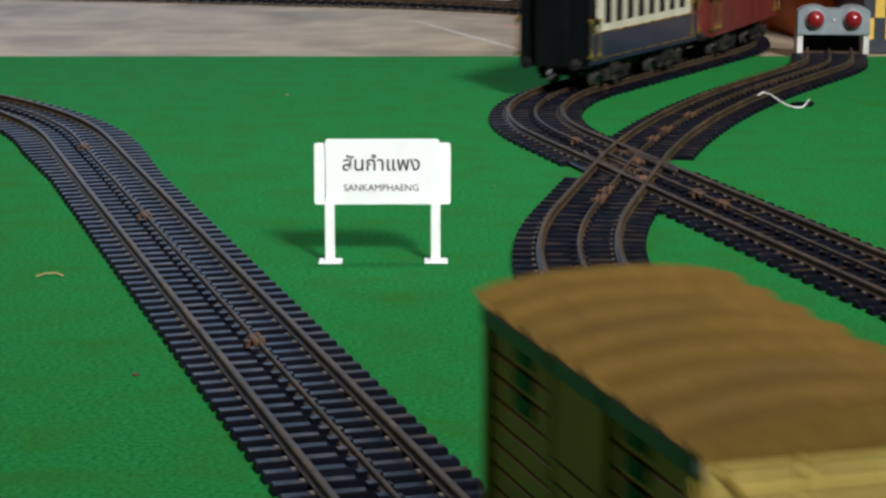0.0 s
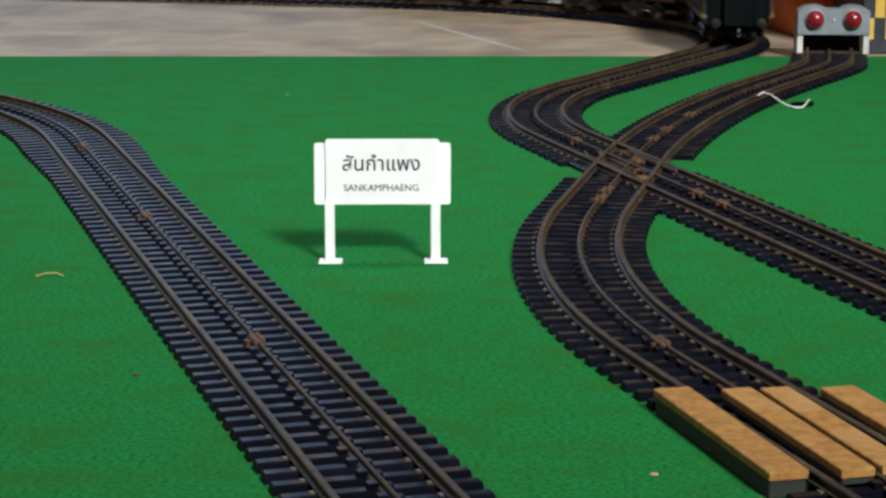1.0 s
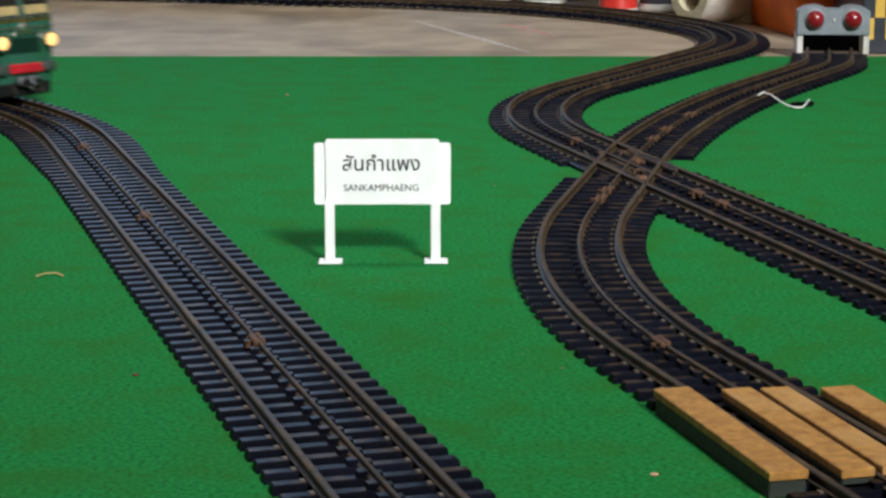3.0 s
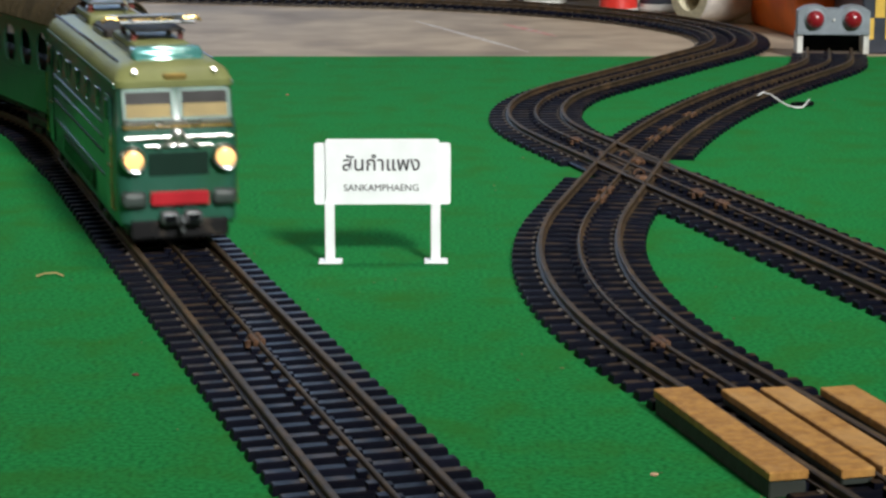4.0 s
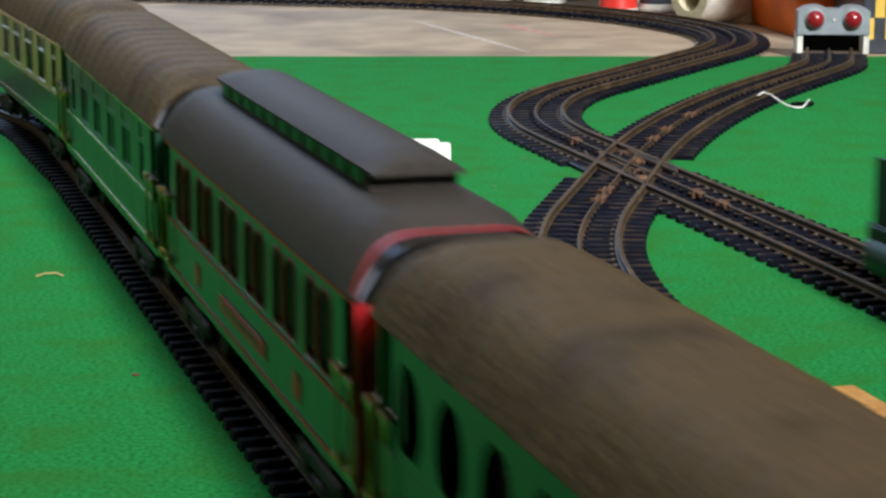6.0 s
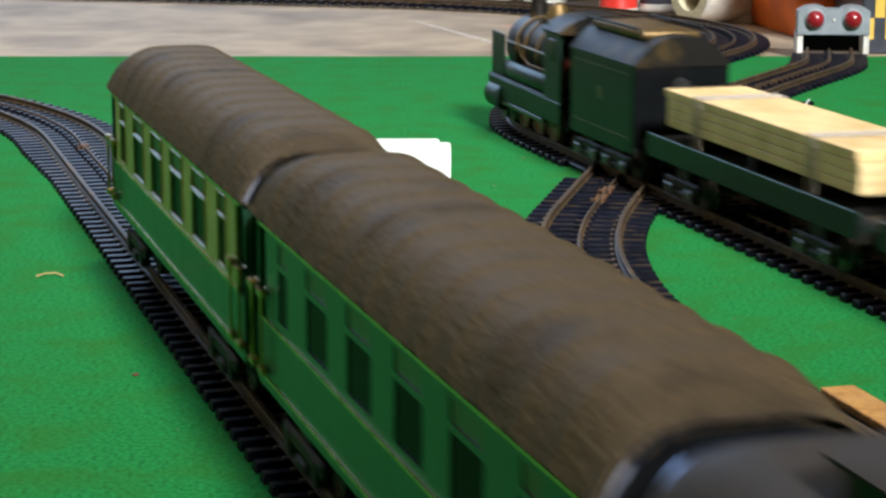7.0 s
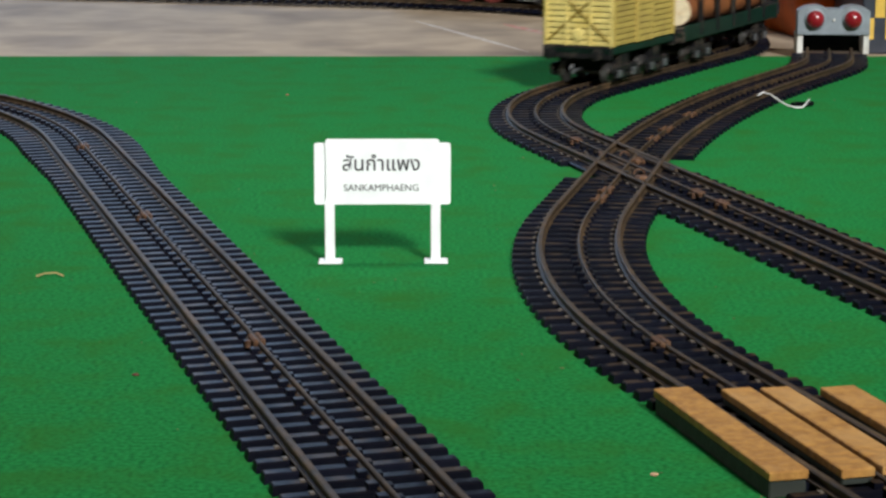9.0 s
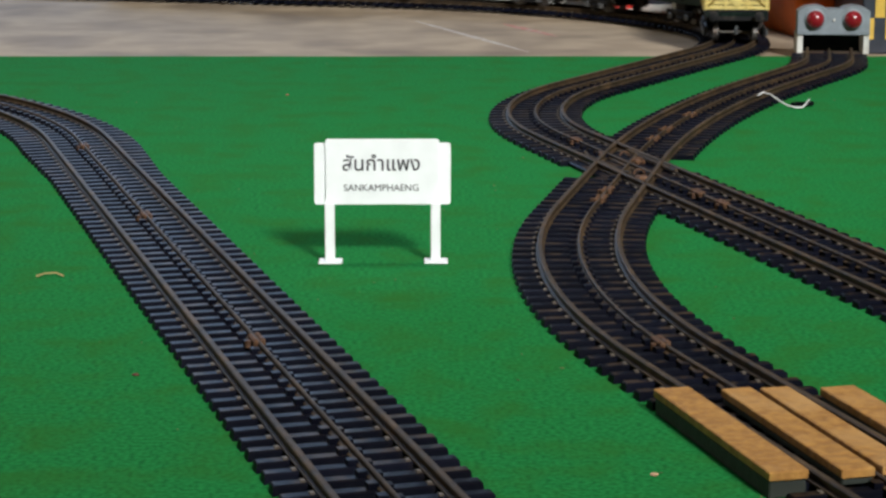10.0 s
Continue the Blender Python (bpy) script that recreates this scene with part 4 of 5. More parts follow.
def underframe(t, L, mat, hw=0.0245, z0=0.0165, z1=0.0245, inset=0.042):
    part("sole_frame", box(bmesh.new(), -L / 2, L / 2, -hw, hw, z0 + 0.003, z1, 0.0008, 1), mat, t)
    for sx in (-1, 1):
        x = sx * L / 2
        part("buffer_beam", box(bmesh.new(), min(x, x - sx * 0.002), max(x, x - sx * 0.002), -hw - 0.0006, hw + 0.0006, z0, z1 + 0.0006, 0.0005, 1), FRAME, t)
        buffers(t, x, sx, z=0.0205)
        coupling(t, x, sx)
        bogie(t, sx * (L / 2 - inset), 0.024, 0.0066, box_mat=STEEL, up=0.003)


def plank_van(label, L, side, end, roof, lid=False, z1=0.0705, rows=12, crown=0.0060, rise=0.0006):
    t = thing("box_wagon", label, "toy wagon", "goods wagons")
    underframe(t, L, DARK_GREEN, inset=0.028)
    X, hw, z0 = L / 2 - 0.003, 0.0240, 0.0250
    h = (z1 - z0) / rows
    part("core", box(bmesh.new(), -X + 0.0005, X - 0.0005, -hw + 0.0005, hw - 0.0005, z0, z1), BLACK, t)
    for k in range(rows):
        za, zb = z0 + k * h + 0.0003, z0 + (k + 1) * h - 0.0003
        for sy in (-1, 1):
            y = sy * hw
            for x0, x1 in ((-X, -0.013), (0.013, X)):
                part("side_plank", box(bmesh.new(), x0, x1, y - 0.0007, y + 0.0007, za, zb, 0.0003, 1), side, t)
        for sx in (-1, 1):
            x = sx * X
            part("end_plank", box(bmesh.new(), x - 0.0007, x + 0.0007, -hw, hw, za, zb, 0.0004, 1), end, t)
    for sy in (-1, 1):
        y = sy * (hw + 0.0006)
        d = part("sliding_door", box(bmesh.new(), -0.013, 0.013, y - 0.0009, y + 0.0009, z0, z1 - 0.001, 0.0004, 1), side, t)
        for k in range(1, 11):
            part("door_groove", box(bmesh.new(), -0.0120, 0.0120, min(y, y + sy * 0.0011), max(y, y + sy * 0.0011), z0 + k * 0.0042, z0 + k * 0.0042 + 0.0004), BLACK, d)
        for xx in (-0.013, 0.013, -X + 0.001, X - 0.001):
            part("side_post", box(bmesh.new(), xx - 0.0014, xx + 0.0014, min(y, y + sy * 0.0014), max(y, y + sy * 0.0014), z0, z1, 0.0003, 1), side, t)
        for xx in (-0.030, 0.026):
            for k in range(3):
                part("vent_slot", box(bmesh.new(), xx - 0.0045, xx + 0.0045, min(y, y + sy * 0.0007), max(y, y + sy * 0.0007), z1 - 0.0160 + k * 0.0046, z1 - 0.0130 + k * 0.0046), BLACK, t)
    for sx in (-1, 1):
        x = sx * (X + 0.0009)
        for y0, y1 in ((-0.0222, 0.0222), (0.0222, -0.0222)):
            part("end_brace", cyl(bmesh.new(), (x, y0, z0 + 0.003), (x, y1, z1 - 0.003), 0.0008, n=6), VAN_OLIVE, t)
        for y0 in (-0.0085, 0.0085, -0.0236, 0.0236):
            part("end_post", box(bmesh.new(), x - 0.0007, x + 0.0007, y0 - 0.0009, y0 + 0.0009, z0, z1, 0.0002, 1), end, t)
        part("badge", lathe(bmesh.new(), [(0.0045, 0), (0.0045, 0.0006), (0.0032, 0.0010)], Matrix.Translation((x, 0, z0 + 0.0075)) @ Matrix.Rotation(radians(90 * sx), 4, "Y"), 20), end, t, "plain round embossed badge")
    part("roof", roof_bm(-X - 0.002, X + 0.002, 0.0262, z1 - 0.0005, z1 + crown, 7, rise), roof, t, smooth=True)
    for sy in (-1, 1):
        part("cantrail", box(bmesh.new(), -X - 0.0015, X + 0.0015, min(sy * 0.0246, sy * 0.0260), max(sy * 0.0246, sy * 0.0260), z1 - 0.0042, z1 - 0.0008, 0.0003, 1), BUMPER, t, "dark grey cantrail strip")
    if lid:
        m = Matrix.Translation((X - 0.004, 0, z1 + 0.0005)) @ Matrix.Rotation(radians(-84), 4, "Y")
        bm = roof_bm(0.0, 0.045, 0.0255, 0.0, 0.0085, 3, 0.0004)
        part("roof_hatch", bm, roof, t, "raised olive roof hatch", smooth=True, m=m)
    return t


def flat_wagon(label, L):
    t = thing("flat_wagon", label, "toy wagon", "goods wagons")
    underframe(t, L, DARK_GREEN)
    part("deck", box(bmesh.new(), -L / 2 + 0.001, L / 2 - 0.001, -0.0238, 0.0238, 0.0242, 0.0262, 0.0004, 1), FRAME, t)
    for sy in (-1, 1):
        part("side_sill", box(bmesh.new(), -L / 2 + 0.002, L / 2 - 0.002, min(sy * 0.0236, sy * 0.0250), max(sy * 0.0236, sy * 0.0250), 0.0175, 0.0285, 0.0004, 1), DARK_GREEN, t)
    return t


def board_stack(wagon, L):
    """Sawn boards strapped on the wagon."""
    rnd = random.Random(8)
    for k in range(4):
        z = 0.0330 + k * 0.0043
        dx = rnd.uniform(-0.0015, 0.0015)
        part("sawn_board", box(bmesh.new(), -L / 2 + dx, L / 2 + dx, -0.0200 + rnd.uniform(-0.0006, 0.0006), 0.0200, z, z + 0.0041, 0.0004, 1), WOOD, wagon, "pale sawn wooden board")
    for xx in (-L * 0.30, L * 0.30):
        bm = bmesh.new()
        for d in (-0.004, 0.0, 0.0045):
            q = [(xx + d, -0.0206, 0.0265), (xx + d + 0.001, -0.0209, 0.0505), (xx + d, 0.0206, 0.0507), (xx + d, 0.0206, 0.0265)]
            tube(bm, q, 0.0005, 6)
        part("string_tie", bm, STRAP, wagon, "grey string tie")
    for xx in (-0.06, 0.0, 0.06):
        part("bearer", box(bmesh.new(), xx - 0.003, xx + 0.003, -0.02, 0.02, 0.0258, 0.0332), FRAME, wagon)


def logs(wagon, L):
    rnd = random.Random(3)
    for y, z, r, mat in ((0.0118, 0.0368, 0.0106, PEELED), (-0.0112, 0.0368, 0.0106, BARK), (0.0005, 0.0545, 0.0102, BARK)):
        bm = bmesh.new()
        n = 20
        secs = []
        for k in range(25):
            x = -L / 2 + L * k / 24
            secs.append([(x, y + r * (1 + 0.05 * noise.noise((x * 40, a * 0.6, y * 50))) * math.cos(2 * math.pi * a / n), z + r * (1 + 0.05 * noise.noise((x * 40, a * 0.6 + 9, y * 50))) * math.sin(2 * math.pi * a / n)) for a in range(n)])
        loft(bm, secs)
        lg = part("log", bm, mat, wagon, "peeled yellow log" if mat is PEELED else "brown log with rough bark", smooth=True)
        for sx in (-1, 1):
            part("cut_end", lathe(bmesh.new(), [(r * 0.97, 0.0), (r * 0.95, 0.0006), (r * 0.3, 0.0008)], Matrix.Translation((sx * L / 2, y, z)) @ Matrix.Rotation(radians(90 * sx), 4, "Y"), 20), WOOD_END, lg, "pale sawn log end")
    for sy in (-1, 1):
        for k in range(5):
            xx = -L * 0.42 + L * 0.84 * k / 4
            part("stake", box(bmesh.new(), xx - 0.0016, xx + 0.0016, sy * 0.0246 - 0.0014, sy * 0.0246 + 0.0014, 0.0200, 0.0600, 0.0003, 1), FRAME, wagon, "black stake")


def steam_loco():
    t = thing("steam_locomotive", "dark green toy steam locomotive with worn brass trim", "toy locomotive")
    L = 0.175
    part("running_board", box(bmesh.new(), -L / 2, L / 2, -0.0245, 0.0245, 0.0230, 0.0250, 0.0006, 1), SOOT, t)
    for sy in (-1, 1):
        part("valance", box(bmesh.new(), -L / 2, L / 2, min(sy * 0.0236, sy * 0.0248), max(sy * 0.0236, sy * 0.0248), 0.0130, 0.0240, 0.0004, 1), DARK_GREEN, t)
        part("splasher", box(bmesh.new(), -0.06, 0.05, min(sy * 0.0165, sy * 0.0240), max(sy * 0.0165, sy * 0.0240), 0.0245, 0.0340, 0.004, 3), DARK_GREEN, t, smooth=True)
        c = part("cylinder", cyl(bmesh.new(), (0.055, sy * 0.0215, 0.0135), (0.083, sy * 0.0215, 0.0135), 0.0070, n=20), DARK_GREEN, t, smooth=True)
        part("cylinder_cover", cyl(bmesh.new(), (0.083, sy * 0.0215, 0.0135), (0.086, sy * 0.0215, 0.0135), 0.0045, n=16), STEEL, c)
        part("connecting_rod", box(bmesh.new(), -0.045, 0.056, sy * 0.0236 - 0.0007, sy * 0.0236 + 0.0007, 0.0100, 0.0122, 0.0004, 1), STEEL, t)
        part("smoke_deflector", box(bmesh.new(), 0.054, 0.086, sy * 0.0225 - 0.0005, sy * 0.0225 + 0.0005, 0.0250, 0.0480, 0.0003, 1), DARK_GREEN, t)
        part("cab_side", box(bmesh.new(), -L / 2, -L / 2 + 0.036, sy * 0.0240 - 0.0006, sy * 0.0240 + 0.0006, 0.0240, 0.0600, 0.0003, 1), DARK_GREEN, t)
        part("cab_window", box(bmesh.new(), -L / 2 + 0.010, -L / 2 + 0.026, sy * 0.0241 - 0.0008, sy * 0.0241 + 0.0008, 0.0430, 0.0550, 0.0006, 1), BLACK, t)
        part("boiler_handrail", cyl(bmesh.new(), (-0.045, sy * 0.0172, 0.0430), (0.070, sy * 0.0172, 0.0430), 0.0006, n=6), BRASS_DULL, t)
    m = Matrix.Translation((-0.052, 0, 0.0405)) @ Matrix.Rotation(radians(90), 4, "Y")
    part("boiler", lathe(bmesh.new(), [(0.0165, 0.0), (0.0165, 0.030), (0.0170, 0.0305), (0.0170, 0.0325), (0.0160, 0.033), (0.0160, 0.100), (0.0165, 0.1005), (0.0165, 0.128), (0.0150, 0.131), (0.0060, 0.133), (0.001, 0.133)], m, 32), SOOT, t, smooth=True)
    part("chimney", lathe(bmesh.new(), [(0.0065, 0.0), (0.0048, 0.004), (0.0046, 0.012), (0.0060, 0.014), (0.0056, 0.015), (0.003, 0.015)], Matrix.Translation((0.062, 0, 0.0555)), 20), SOOT, t, smooth=True)
    part("dome", lathe(bmesh.new(), [(0.0075, 0.0), (0.0062, 0.003), (0.0060, 0.007), (0.0040, 0.0105), (0.001, 0.0115)], Matrix.Translation((0.015, 0, 0.0555)), 20), BRASS_DULL, t, smooth=True)
    for xx, r in ((-0.030, 0.0168), (0.000, 0.0166), (0.030, 0.0166), (0.050, 0.0170)):
        part("boiler_band", lathe(bmesh.new(), [(r - 0.0012, 0.0), (r + 0.0004, 0.0), (r + 0.0004, 0.0016), (r - 0.0012, 0.0016)], Matrix.Translation((xx, 0, 0.0405)) @ Matrix.Rotation(radians(90), 4, "Y"), 28), BRASS_DULL, t, "worn brass boiler band", smooth=True)
    for xx, yy, h in ((-0.018, 0.006, 0.006), (-0.022, -0.006, 0.005), (0.038, 0.0, 0.005)):
        part("valve", lathe(bmesh.new(), [(0.0020, 0.0), (0.0014, 0.001), (0.0014, h - 0.001), (0.0018, h), (0.0006, h + 0.0008)], Matrix.Translation((xx, yy, 0.0550)), 12), BRASS_DULL, t, smooth=True)
    for sy in (-1, 1):
        part("feed_pipe", tube(bmesh.new(), [(-0.045, sy * 0.0172, 0.0350), (0.010, sy * 0.0178, 0.0345), (0.030, sy * 0.0178, 0.0380), (0.045, sy * 0.0170, 0.0460)], 0.0009, 8), BRASS_DULL, t, smooth=True)
        part("steam_chest", box(bmesh.new(), 0.050, 0.074, min(sy * 0.0150, sy * 0.0225), max(sy * 0.0150, sy * 0.0225), 0.0245, 0.0330, 0.0015, 2), SOOT, t, smooth=True)
    part("cab_front", box(bmesh.new(), -L / 2 + 0.034, -L / 2 + 0.036, -0.0240, 0.0240, 0.0240, 0.0620), DARK_GREEN, t)
    part("cab_roof", roof_bm(-L / 2 - 0.003, -L / 2 + 0.038, 0.0262, 0.0590, 0.0670), SOOT, t, smooth=True)
    part("cab_floor", box(bmesh.new(), -L / 2, -L / 2 + 0.036, -0.0230, 0.0230, 0.0200, 0.0242), BLACK, t)
    part("backhead", box(bmesh.new(), -0.062, -0.052, -0.0150, 0.0150, 0.0242, 0.0540, 0.003, 2), BROWNRED, t)
    part("frames", box(bmesh.new(), -L / 2, L / 2, -0.0110, 0.0110, 0.0080, 0.0232), FRAME, t)
    for xx in (-0.045, -0.010, 0.025):
        part("driving_wheelset", wheel_bm(0.0110, xx), BROWNRED, t)
    for xx in (0.055, 0.078):
        part("leading_wheelset", wheel_bm(0.0055, xx), WHEELM, t)
    part("buffer_beam", box(bmesh.new(), L / 2 - 0.001, L / 2 + 0.001, -0.0245, 0.0245, 0.0120, 0.0240), RED, t, "red buffer beam")
    buffers(t, L / 2, 1, z=0.0170)
    coupling(t, L / 2, 1)
    return t


def tender():
    t = thing("locomotive_tender", "dark green toy tender with a rounded coal top", "toy tender")
    L = 0.100
    underframe(t, L, BLACK, z0=0.0120, z1=0.0165, inset=0.028)
    for sy in (-1, 1):
        s = part("tank_side", box(bmesh.new(), -L / 2 + 0.004, L / 2 - 0.004, min(sy * 0.0232, sy * 0.0245), max(sy * 0.0232, sy * 0.0245), 0.0140, 0.0580, 0.0005, 1), DARK_GREEN, t)
        for z in (0.0215, 0.0525):
            part("lining", box(bmesh.new(), -L / 2 + 0.009, L / 2 - 0.009, min(sy * 0.0245, sy * 0.0249), max(sy * 0.0245, sy * 0.0249), z - 0.0002, z + 0.0002), OLIVE_ROOF, s)
        part("tank_badge", box(bmesh.new(), -0.003, 0.003, min(sy * 0.0245, sy * 0.0249), max(sy * 0.0245, sy * 0.0249), 0.036, 0.042, 0.0002, 1), OLIVE_ROOF, s, "plain faded badge")
    part("tank", box(bmesh.new(), -L / 2 + 0.0045, L / 2 - 0.0045, -0.0232, 0.0232, 0.0165, 0.0575), BLACK, t)
    part("tank_top", roof_bm(-L / 2 + 0.001, L / 2 - 0.003, 0.0248, 0.0575, 0.0710, 0), SOOT, t, "black rounded tank top with worn edges", smooth=True)
    part("rear_sheet", loft(bmesh.new(), [[(q, 0.0246 * u, z) for u, z in [(-1, 0.0165), (1, 0.0165), (1, 0.0575)] + [(u, 0.0575 + 0.0130 * (1 - abs(u) ** 2.6)) for u in (0.85, 0.6, 0.3, 0, -0.3, -0.6, -0.85)] + [(-1, 0.0575)]] for q in (-L / 2 + 0.002, -L / 2 + 0.0055)]), BLACK, t)
    part("coal_plate", box(bmesh.new(), -0.034, 0.040, -0.0150, 0.0150, 0.0680, 0.0722, 0.0015, 2), BRASS_DULL, t, "worn brown-gold top plate", smooth=True)
    for sy in (-1, 1):
        part("coal_rail", tube(bmesh.new(), [(-0.036, sy * 0.0168, 0.0700), (-0.034, sy * 0.0168, 0.0735), (0.040, sy * 0.0168, 0.0735), (0.042, sy * 0.0168, 0.0700)], 0.0008, 8), SOOT, t, smooth=True)
    part("rear_badge", lathe(bmesh.new(), [(0.0042, 0), (0.0042, 0.0005), (0.003, 0.0009)], Matrix.Translation((-L / 2 + 0.002, 0, 0.047)) @ Matrix.Rotation(radians(-90), 4, "Y"), 18), FRAME, t, "plain round dark badge")
    return t


def shrink(t, kx, kz=1.0):
    """Shortens a thing along its length; round parts are moved only."""
    for ob in t.children_recursive:
        if ob.matrix_basis != Matrix():
            ob.location.x *= kx
            ob.location.z *= kz
        elif ob.name.split(".")[0] in ("wheelset", "driving_wheelset", "leading_wheelset", "headlamp", "lens", "buffer"):
            cx = sum(v.co.x for v in ob.data.vertices) / len(ob.data.vertices)
            ob.data.transform(Matrix.Translation(((kx - 1) * cx, 0, 0)))
        else:
            ob.data.transform(Matrix.Diagonal((kx, 1, kz, 1)))


TALL = ((0.0, 0.0), (0.035, 0.0377), (0.0475, 0.0512), (0.0612, 0.0665), (0.0630, 0.0708), (0.0685, 0.0765), (0.0735, 0.0815), (0.2, 0.208))


def stretch_up(t):
    """Sets a thing's heights by the table above."""
    a, b = zip(*TALL)
    for ob in t.children_recursive:
        if ob.parent.matrix_basis != Matrix() and ob.parent is not t:
            continue
        if ob.matrix_basis != Matrix() and ob.location.z:
            ob.location.z = float(np.interp(ob.location.z, a, b))
        elif ob.name.split(".")[0] in ("headlamp", "lens"):
            ob.data.transform(Matrix.Translation((0, 0, 0.0027)))
        else:
            for v in ob.data.vertices:
                v.co.z = float(np.interp(v.co.z, a, b))


# ---- the trains ----
trains = []
S0 = LEFT.near(-0.082, 0.8)
FRONT = [(t, S0 + s + 0.010) for t, s in ((0.0, 2.06), (4.0, 0.094), (4.5, -0.148), (4.9, -0.354), (5.5, -0.650), (6.8, -1.285), (7.0, -1.358), (7.5, -1.543), (8.0, -1.744), (8.5, -1.919), (10.0, -2.45))]
loco = electric_loco()
shrink(loco, 0.95)
stretch_up(loco)
trains.append((loco, LEFT, FRONT, 0.1310, 0.072, -1))
PITCHC = 0.300
for i, c in enumerate((
        coach("green toy coach with arched windows and ribbed brown roof", 0.290, MID_GREEN, MID_GREEN, ROOF, "arched", line=None, ribs=22),
        coach("green toy coach with red ends, red lining and raised clerestory", 0.290, MID_GREEN, MID_GREEN, GREY_ROOF, "pairs", line=RED, frames=RED, panel=RED, ribs=0, ends=RED, gangway=RED, clerestory=True),
        coach("green toy coach with brass lining and ribbed brown roof", 0.290, MID_GREEN, MID_GREEN, ROOF, "vents", line=GOLD, ribs=13),
        coach("cream and green toy coach with ribbed brown roof", 0.290, MID_GREEN, CREAM, ROOF, "vents", line=GOLD, frames=CREAM, ribs=13))):
    trains.append((c, LEFT, FRONT, 0.276 + 0.150 + i * PITCHC, 0.088, -1))
TAIL = [(0.0, S0 - 0.398), (0.2, S0 - 0.498), (0.4, S0 - 0.66), (10.0, S0 - 2.65)]
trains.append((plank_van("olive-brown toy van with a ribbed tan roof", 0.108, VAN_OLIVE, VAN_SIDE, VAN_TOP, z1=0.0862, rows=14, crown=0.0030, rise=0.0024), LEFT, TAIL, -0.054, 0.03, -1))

K = CROSS_L
VAN = [(t, K + s) for t, s in ((0.0, -4.2), (6.8, -0.782), (7.0, -0.677), (7.5, -0.420), (8.0, -0.165), (8.2, -0.055), (8.4, 0.064), (9.0, 0.341), (9.4, 0.472), (10.0, 0.645))]
# the sides take a darker copy of the end yellow, as painted shade
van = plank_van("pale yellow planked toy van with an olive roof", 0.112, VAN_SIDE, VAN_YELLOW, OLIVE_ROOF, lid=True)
engine = steam_loco()
shrink(engine, 0.83, 1.07)
log_wagon = flat_wagon("green toy flat wagon carrying three logs between stakes", 0.220)
logs(log_wagon, 0.175)
board_wagon = flat_wagon("green toy flat wagon carrying strapped sawn boards", 0.228)
board_stack(board_wagon, 0.2025)
for v, b, axle in ((van, 0.056, 0.028), (log_wagon, 0.236, 0.068), (board_wagon, 0.474, 0.072), (tender(), 0.655, 0.022), (engine, 0.788, 0.035)):
    trains.append((v, LOOP, VAN, -b, axle, 1))
COACHES = [(t, K + s) for t, s in ((0.0, 0.300), (0.2, 0.372), (1.0, 0.618), (10.0, 3.4))]
for i, c in enumerate((
        coach("blue and ivory toy saloon coach with a dark end", 0.20, BLUE, IVORY, GREY_ROOF, "saloon", line=GOLD, ribs=0, ends=BLACK, group="saloon coaches"),
        coach("dull red toy coach with a grey roof", 0.20, BROWNRED, BROWNRED, GREY_ROOF, "plain", line=None, ribs=0, group="saloon coaches"),
        coach("dark green toy coach with a grey roof", 0.20, DARK_GREEN, DARK_GREEN, GREY_ROOF, "plain", line=None, ribs=0, group="saloon coaches"))):
    trains.append((c, LOOP, COACHES, -0.10 - 0.212 * i, 0.060, 1))


# ---- things at the far side ----
GREYP = material("grey_painted_tin", (0.22, 0.255, 0.285), 0.5, scale=90, stain=(0.16, 0.18, 0.20), stain_scale=60)
PALEP = material("pale_painted_tin", (0.62, 0.62, 0.58), 0.5, scale=90, stain=(0.45, 0.44, 0.40), stain_scale=50)
REDLAMP = material("red_plastic_dome", (0.22, 0.010, 0.016), 0.22, scale=60, coat=0.2)
ORANGE = material("orange_plastic", (0.88, 0.19, 0.022), 0.4, scale=40, stain=(0.68, 0.11, 0.02), stain_scale=12)
CANRED = material("red_tin", (0.60, 0.035, 0.025), 0.35, scale=60)
PAPER = material("white_paper", (0.66, 0.62, 0.56), 0.8, scale=120, bump=0.2)
PAPER_END = material("paper_roll_end", (0.66, 0.60, 0.42), 0.85, scale=300, bump=0.4)
CARD = material("brown_card", (0.24, 0.16, 0.08), 0.8, scale=90)
YELLOW = material("yellow_check", (0.62, 0.40, 0.06), 0.5, scale=80)
SLATE = material("dark_tin", (0.035, 0.04, 0.055), 0.35, scale=80)


